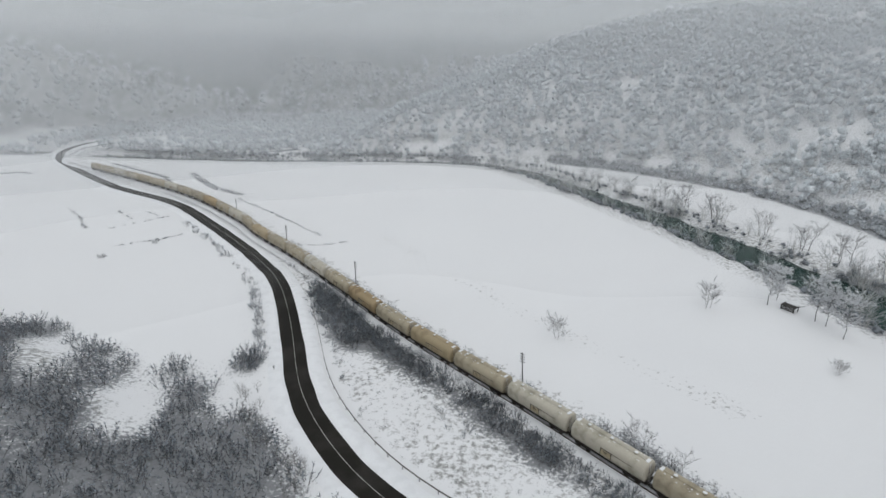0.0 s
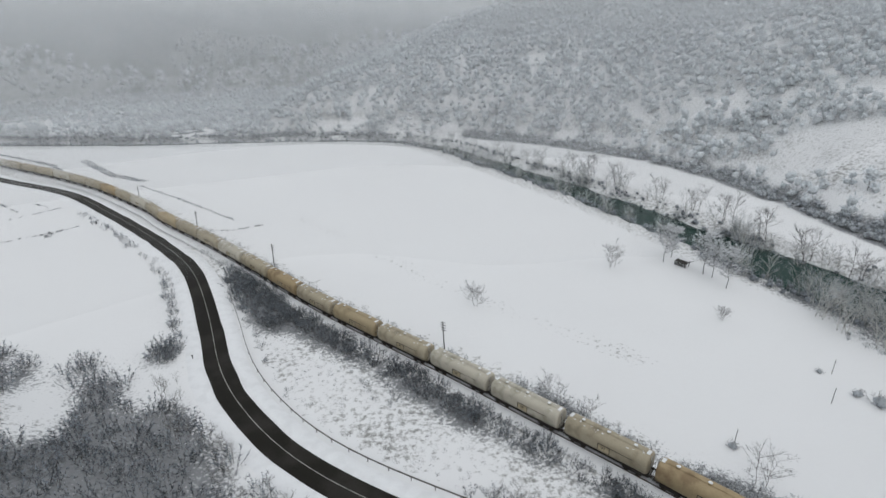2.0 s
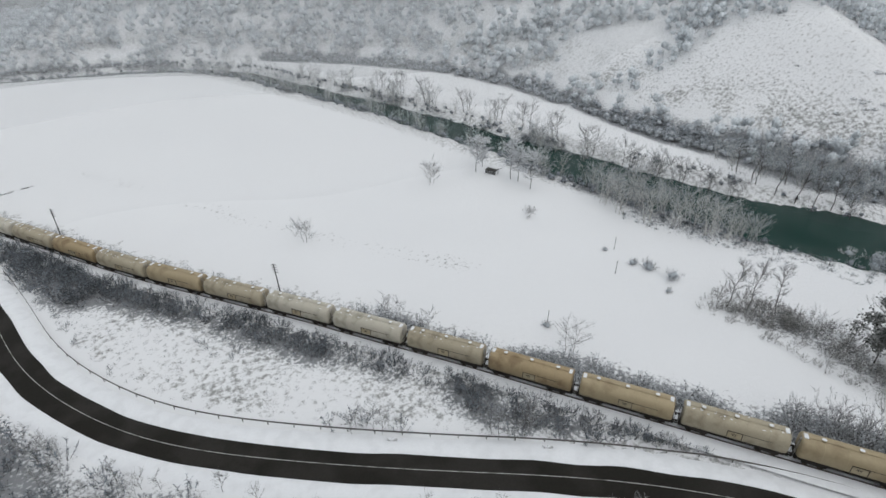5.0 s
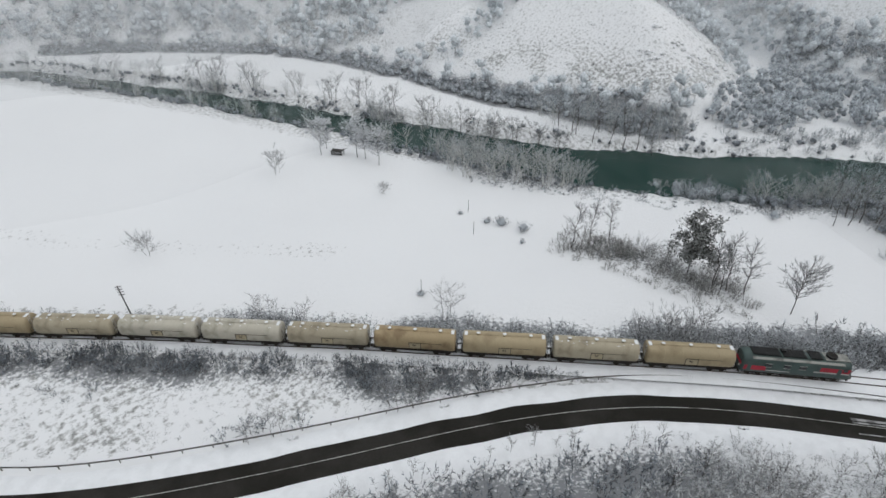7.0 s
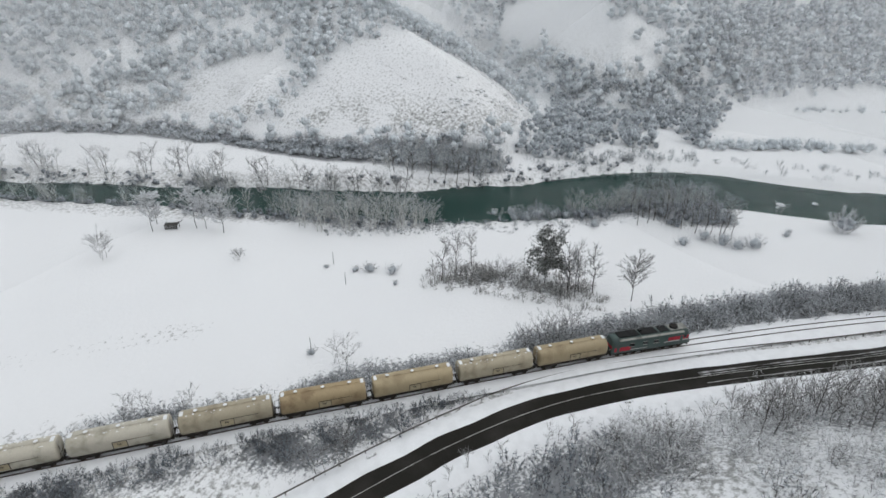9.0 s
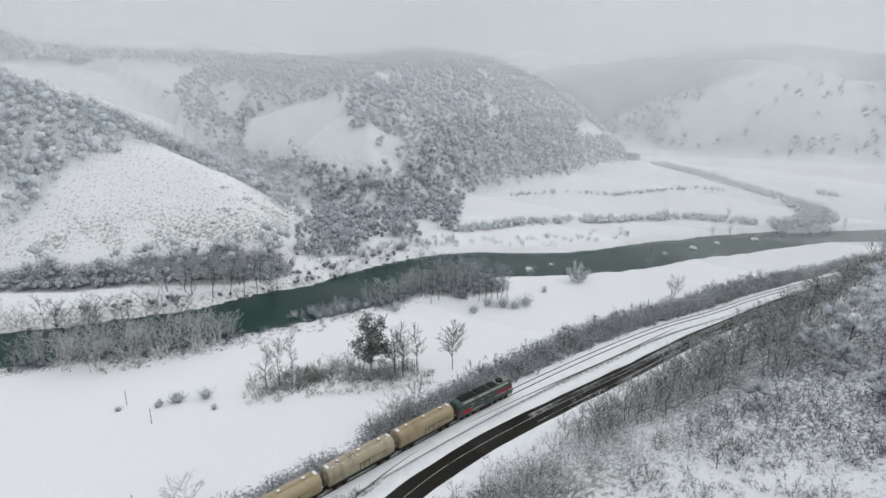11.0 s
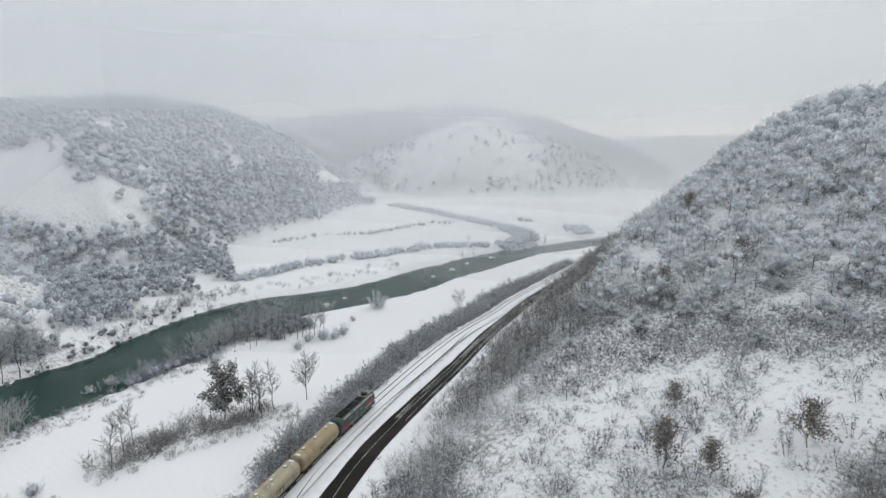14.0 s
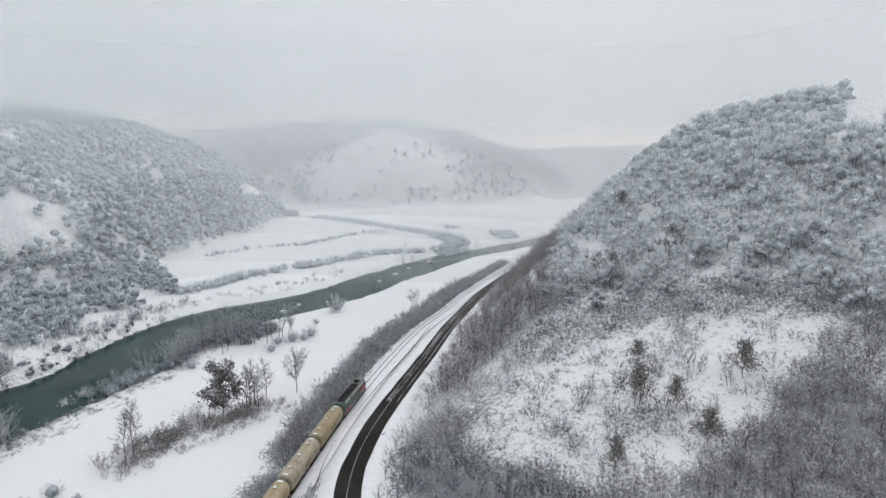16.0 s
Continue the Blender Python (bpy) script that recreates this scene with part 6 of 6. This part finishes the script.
            part("windscreen", bm, GLASS_DARK, body)
        bm = bmesh.new()
        box(bm, way * 8.2, 0, 2.3, 0.08, 2.35, 0.45, 0.02)
        part("red_nose_band", bm, LOCO_RED, body)
        for y, z in ((-0.85, 1.75), (0.85, 1.75), (0, 3.72)):
            bm = bmesh.new()
            x = 8.22 if z < 2 else 7.75
            rod(bm, (way * x, y, z), (way * (x + 0.12), y, z), 0.13, sides=12)
            part("headlight", bm, LAMP_GLASS, body)
        buffers(top, way * 8.1, way)
        bm = bmesh.new()
        box(bm, way * 8.1, 0, 0.75, 0.12, 2.4, 0.5, 0.03)
        for y in (-1.1, 1.1):
            rod(bm, (way * 8.35, y, 0.5), (way * 8.35, y, 1.9), 0.03, sides=5)
        part("snow_plough", bm, FRAME_DARK, top)
        bogie(top, way * 4.9, (-1.7, 0.0, 1.7))
    bm = bmesh.new()
    box(bm, 0, 0, 1.05, 15.8, 2.7, 0.26, 0.04)
    part("underframe", bm, FRAME_DARK, top)
    bm = bmesh.new()
    box(bm, 0, 0, 0.72, 3.6, 2.5, 0.62, 0.12)
    part("fuel_tank", bm, FRAME_DARK, top)
    return tagged(top, "grey-green diesel locomotive with red panels, pulling the freight train", "locomotive")


def on_rails(s, half):
    """Pose of a vehicle whose middle is at arc length s of the track."""
    seg = np.arange(len(RAIL_LINE)) * 1.0
    a = [np.interp(s - half, seg, RAIL_LINE[:, k]) for k in (0, 1)]
    b = [np.interp(s + half, seg, RAIL_LINE[:, k]) for k in (0, 1)]
    return Matrix.Translation(((a[0] + b[0]) / 2, (a[1] + b[1]) / 2, 1.17)) @ Matrix.Rotation(math.atan2(b[1] - a[1], b[0] - a[0]), 4, "Z")


front = arc_at(RAIL_LINE, 81.5, -1.2) + 4.0
loco = locomotive()
loco.matrix_basis = on_rails(front - 8.1, 5.0) @ Matrix.Diagonal((0.95, 1, 1, 1))
makers = [tank_wagon(TANK_TAN, "tan tank wagon with a pale side plate", 0), tank_wagon(TANK_GREY, "dirty pale tank wagon with crusts of snow on top", 5), tank_wagon(TANK_OCHRE, "ochre-brown tank wagon streaked with rust", 0), tank_wagon(TANK_WHITE, "whitish tank wagon with snow along its roof", 9)]
order = [0, 1, 0, 2, 1, 3, 3, 1, 0, 1, 2, 1, 3, 1, 1, 0, 1, 3, 1, 2, 1, 1, 3, 1, 1, 1, 3, 1, 1]
placed = set()
pitch = 14.2
for k, kind in enumerate(order):
    m = on_rails(front - 16.2 - 0.1 - pitch * (k + 0.5), 4.35)
    if kind not in placed:
        makers[kind].matrix_basis = m
        placed.add(kind)
    else:
        copy_thing(makers[kind], m)


# ---------------------------------------------------------------- guard rail, poles, small things
def road_point(s, off):
    seg = np.concatenate([[0], np.cumsum(np.hypot(*np.diff(ROAD_LINE[:, :2], axis=0).T))])
    a = [np.interp(s, seg, ROAD_LINE[:, k]) for k in (0, 1)]
    b = [np.interp(s + 0.5, seg, ROAD_LINE[:, k]) for k in (0, 1)]
    d = math.hypot(b[0] - a[0], b[1] - a[1])
    ux, uy = (b[0] - a[0]) / d, (b[1] - a[1]) / d
    return a[0] - uy * off, a[1] + ux * off, math.atan2(uy, ux)


fence = new("guard_rail")
tagged(fence, "long weathered steel guard rail between road and railway", "guard rail", kind="")
s_from, s_to = r_at(-41, 124), r_at(150, -132)
post_bm = bmesh.new()
box(post_bm, 0, 0, 0.3, 0.14, 0.10, 1.0, 0.01)
first_post = part("post", post_bm, GUARD, fence)
spots = []
s = s_from
while s < s_to:
    x, y, a = road_point(s, 5.15)
    spots.append((x, y, a))
    s += 4.0
z_of = ground(np.array([p[0] for p in spots]), np.array([p[1] for p in spots]))
for k, (x, y, a) in enumerate(spots):
    ob = first_post if k == 0 else new("post", first_post.data)
    ob.parent = fence
    ob.matrix_basis = Matrix.Translation((x, y, z_of[k])) @ Matrix.Rotation(a, 4, "Z")
for k in range(len(spots) - 1):
    (x0, y0, a0), (x1, y1, a1) = spots[k], spots[k + 1]
    bm = bmesh.new()
    p0, p1 = Vector((x0, y0, z_of[k] + 0.68)), Vector((x1, y1, z_of[k + 1] + 0.68))
    mid, way = (p0 + p1) / 2, (p1 - p0)
    q = Matrix.Rotation(math.atan2(way.y, way.x), 4, "Z") @ Matrix.Rotation(-math.asin(way.z / way.length), 4, "Y")
    for dz in (-0.09, 0.09):
        box(bm, *(mid + Vector((0, 0, dz))), way.length + 0.1, 0.06, 0.12, 0.02, q)
    box(bm, *mid, way.length + 0.1, 0.03, 0.3, 0, q)
    part("beam", bm, GUARD, fence)


def telegraph_pole(lean):
    top = new("telegraph_pole")
    bm = bmesh.new()
    rod(bm, (0, 0, -0.4), (0, 0, 7.2), 0.13, 0.09, 8)
    part("pole", bm, WOOD_OLD, top)
    for k in range(4):
        bm = bmesh.new()
        box(bm, 0, 0.12, 6.9 - 0.55 * k, 1.1, 0.09, 0.11, 0.01)
        arm = part("crossarm", bm, WOOD_OLD, top)
        for x in (-0.45, 0.45):
            bm = bmesh.new()
            rod(bm, (x, 0.12, 6.95 - 0.55 * k), (x, 0.12, 7.15 - 0.55 * k), 0.05, 0.035, 6)
            part("insulator", bm, STONE, arm)
    return tagged(top, "old wooden telegraph pole with short crossarms by the track", "pole", "telegraph poles")


pole = telegraph_pole(0)
for k, (x, y, tilt, tall) in enumerate(POLES):
    z = float(ground(np.array([x]), np.array([y]))[0])
    m = Matrix.Translation((x, y, z)) @ Matrix.Rotation(radians(-40), 4, "Z") @ Matrix.Rotation(radians(tilt), 4, "Y")
    if k == 0:
        pole.matrix_basis = m
    else:
        copy_thing(pole, m).scale = (tall, tall, tall)


def shelter():
    """A low open board shelter with a raised plank."""
    top = new("board_shelter")
    bm = bmesh.new()
    box(bm, 0, 0, 1.35, 3.6, 2.2, 0.12, 0.02, Matrix.Rotation(radians(9), 4, "X"))
    part("roof", bm, WOOD_OLD, top)
    bm = bmesh.new()
    box(bm, 0, 0.75, 1.56, 3.0, 0.5, 0.08, 0.02, Matrix.Rotation(radians(9), 4, "X"))
    part("roof_snow", bm, SNOW_CAP, top, "thin snow on the boards")
    for x in (-1.6, 1.6):
        for y in (-0.9, 0.9):
            bm = bmesh.new()
            box(bm, x, y, 0.6, 0.14, 0.14, 1.5)
            part("leg", bm, WOOD_OLD, top)
    bm = bmesh.new()
    for k in range(4):
        box(bm, 0, -0.92, 0.25 + 0.3 * k, 3.4, 0.06, 0.2, 0.01)
    part("board_wall", bm, WOOD_OLD, top)
    bm = bmesh.new()
    box(bm, 2.2, 0.3, 1.75, 2.2, 0.3, 0.1, 0.01, Matrix.Rotation(radians(-32), 4, "Y"))
    part("raised_plank", bm, WOOD_OLD, top)
    return tagged(top, "dark low wooden shelter under rimed trees", "shelter")


hut = shelter()
hut.matrix_basis = Matrix.Translation((85.7, 127.3, float(ground(np.array([85.7]), np.array([127.3]))[0]))) @ Matrix.Rotation(radians(-62), 4, "Z")

stick_bm = bmesh.new()
rod(stick_bm, (0, 0, -0.3), (0.05, 0, 3.2), 0.06, 0.05, 6)
stake = part("stake", stick_bm, WOOD_OLD, None)
tagged(stake, "thin wooden stake standing in the snowy meadow", "stake", "meadow stakes")
for k, (x, y) in enumerate(STAKES):
    z = float(ground(np.array([x]), np.array([y]))[0])
    if k == 0:
        stake.matrix_basis = Matrix.Translation((x, y, z))
    else:
        copy_thing(stake, Matrix.Translation((x, y, z)))


# Dark notches at the road edge, guessed at as culvert heads.
def culvert(x, y, a):
    top = new("culvert_head")
    bm = bmesh.new()
    box(bm, 0, 0, 0.25, 1.5, 0.35, 0.55, 0.05)
    part("headwall", bm, STONE, top)
    bm = bmesh.new()
    rod(bm, (0, -0.25, 0.12), (0, -0.1, 0.12), 0.28, sides=12)
    part("pipe_mouth", bm, LOCO_BLACK, top, "dark pipe mouth")
    z = float(ground(np.array([x]), np.array([y]))[0])
    top.matrix_basis = Matrix.Translation((x, y, z)) @ Matrix.Rotation(a, 4, "Z")
    return tagged(top, "small dark notch at the road edge, built as a stone culvert head", "culvert", "culvert heads")


for s_xy, off in CULVERTS:
    cx, cy, ca = road_point(r_at(*s_xy), off)
    culvert(cx, cy, ca + (math.pi if off > 0 else 0))


def marker(x, y):
    top = new("marker_post")
    bm = bmesh.new()
    box(bm, 0, 0, 0.4, 0.12, 0.12, 1.0, 0.02)
    part("post", bm, LOCO_BLACK, top)
    bm = bmesh.new()
    box(bm, 0, 0, 0.95, 0.3, 0.06, 0.3, 0.02)
    part("plate", bm, FRAME_DARK, top)
    top.location = (x, y, float(ground(np.array([x]), np.array([y]))[0]))
    return tagged(top, "small dark marker post on the snowy road shoulder", "marker post", "marker posts")


for x, y in MARKERS:
    marker(x, y)


def boulder(seed, size, x, y, z, label, group):
    bm = bmesh.new()
    bmesh.ops.create_icosphere(bm, subdivisions=3, radius=size)
    for v in bm.verts:
        v.co *= 1 + 0.35 * noise.noise(v.co * (1.3 / size) + Vector((seed, 0, 0)))
        v.co.z *= 0.5
    ob = part("boulder", bm, STONE, None)
    ob.location = (x, y, z)
    return tagged(ob, label, "boulder", group)


for k, (x, y, r) in enumerate(RIVER_STONES):
    boulder(k * 3.1, r, x, y, WATER_Z + 0.1, "snow-capped stone standing in the river", "river stones")
rs = np.random.RandomState(12)
for k in range(46):
    f = rs.uniform(0, 1)
    x, y = 196 + 26 * f + rs.normal() * 6, 88 - 22 * f + rs.normal() * 5
    boulder(50 + k, rs.uniform(0.4, 1.3), x, y, float(ground(np.array([x]), np.array([y]))[0]) + 0.1, "dark rock breaking through the snowy slope", "slope rocks")
for k in range(26):
    x, y = rs.uniform(163, 196), rs.uniform(30, 56)
    if float(distance(RIVER_LINE, np.array([x]), np.array([y]))[0][0]) > 14:
        boulder(120 + k, rs.uniform(0.5, 1.2), x, y, float(ground(np.array([x]), np.array([y]))[0]), "snow-covered rock on the far riverbank", "bank rocks")
for k in range(16):
    x, y = rs.uniform(18, 34), rs.uniform(357, 375)
    boulder(170 + k, rs.uniform(1.2, 2.8), x, y, float(ground(np.array([x]), np.array([y]))[0]) + 0.4, "dark rock outcrop at the hill foot", "outcrop rocks")

# ---------------------------------------------------------------- mist
# Sheets ringed round the camera to haze its view, flared outward to catch skylight.
for radius, dens, wave, rise, more in ((112, 0.05, 0.5, 46, 0.38), (215, 0.13, 1.7, 52, 0.42), (285, 0.27, 1.0, 50, 0.42), (375, 0.27, 2.0, 55, 0.4), (490, 0.15, 3.0, 55, 0.3), (620, 0.17, 4.0, 45, 0.35), (790, 0.4, 5.0, 40, 0.4)):
    k = np.linspace(0, 2 * math.pi, 145)
    rr = radius + 0.085 * radius * np.sin(3 * k + wave) + 0.05 * radius * np.sin(7 * k + 2 * wave)
    rr[-1] = rr[0]
    zs = (-30, 40, 110, 200, 320)
    vv = np.concatenate([np.column_stack([20 + (rr + 0.5 * max(z, 0)) * np.cos(k), 30 + (rr + 0.5 * max(z, 0)) * np.sin(k), np.full(145, z)]) for z in zs])
    i = (np.arange(len(zs) - 1)[:, None] * 145 + np.arange(144)[None, :]).ravel()
    tt = np.concatenate([np.stack([i, i + 1, i + 146], 1), np.stack([i, i + 146, i + 145], 1)])
    veil = soup("mist_bank", vv, tt, [mist_material("mist", dens, rise, more)], smooth=True)
    tagged(veil, "thin veil of pale winter mist hanging in the valley", "mist", kind="stuff")
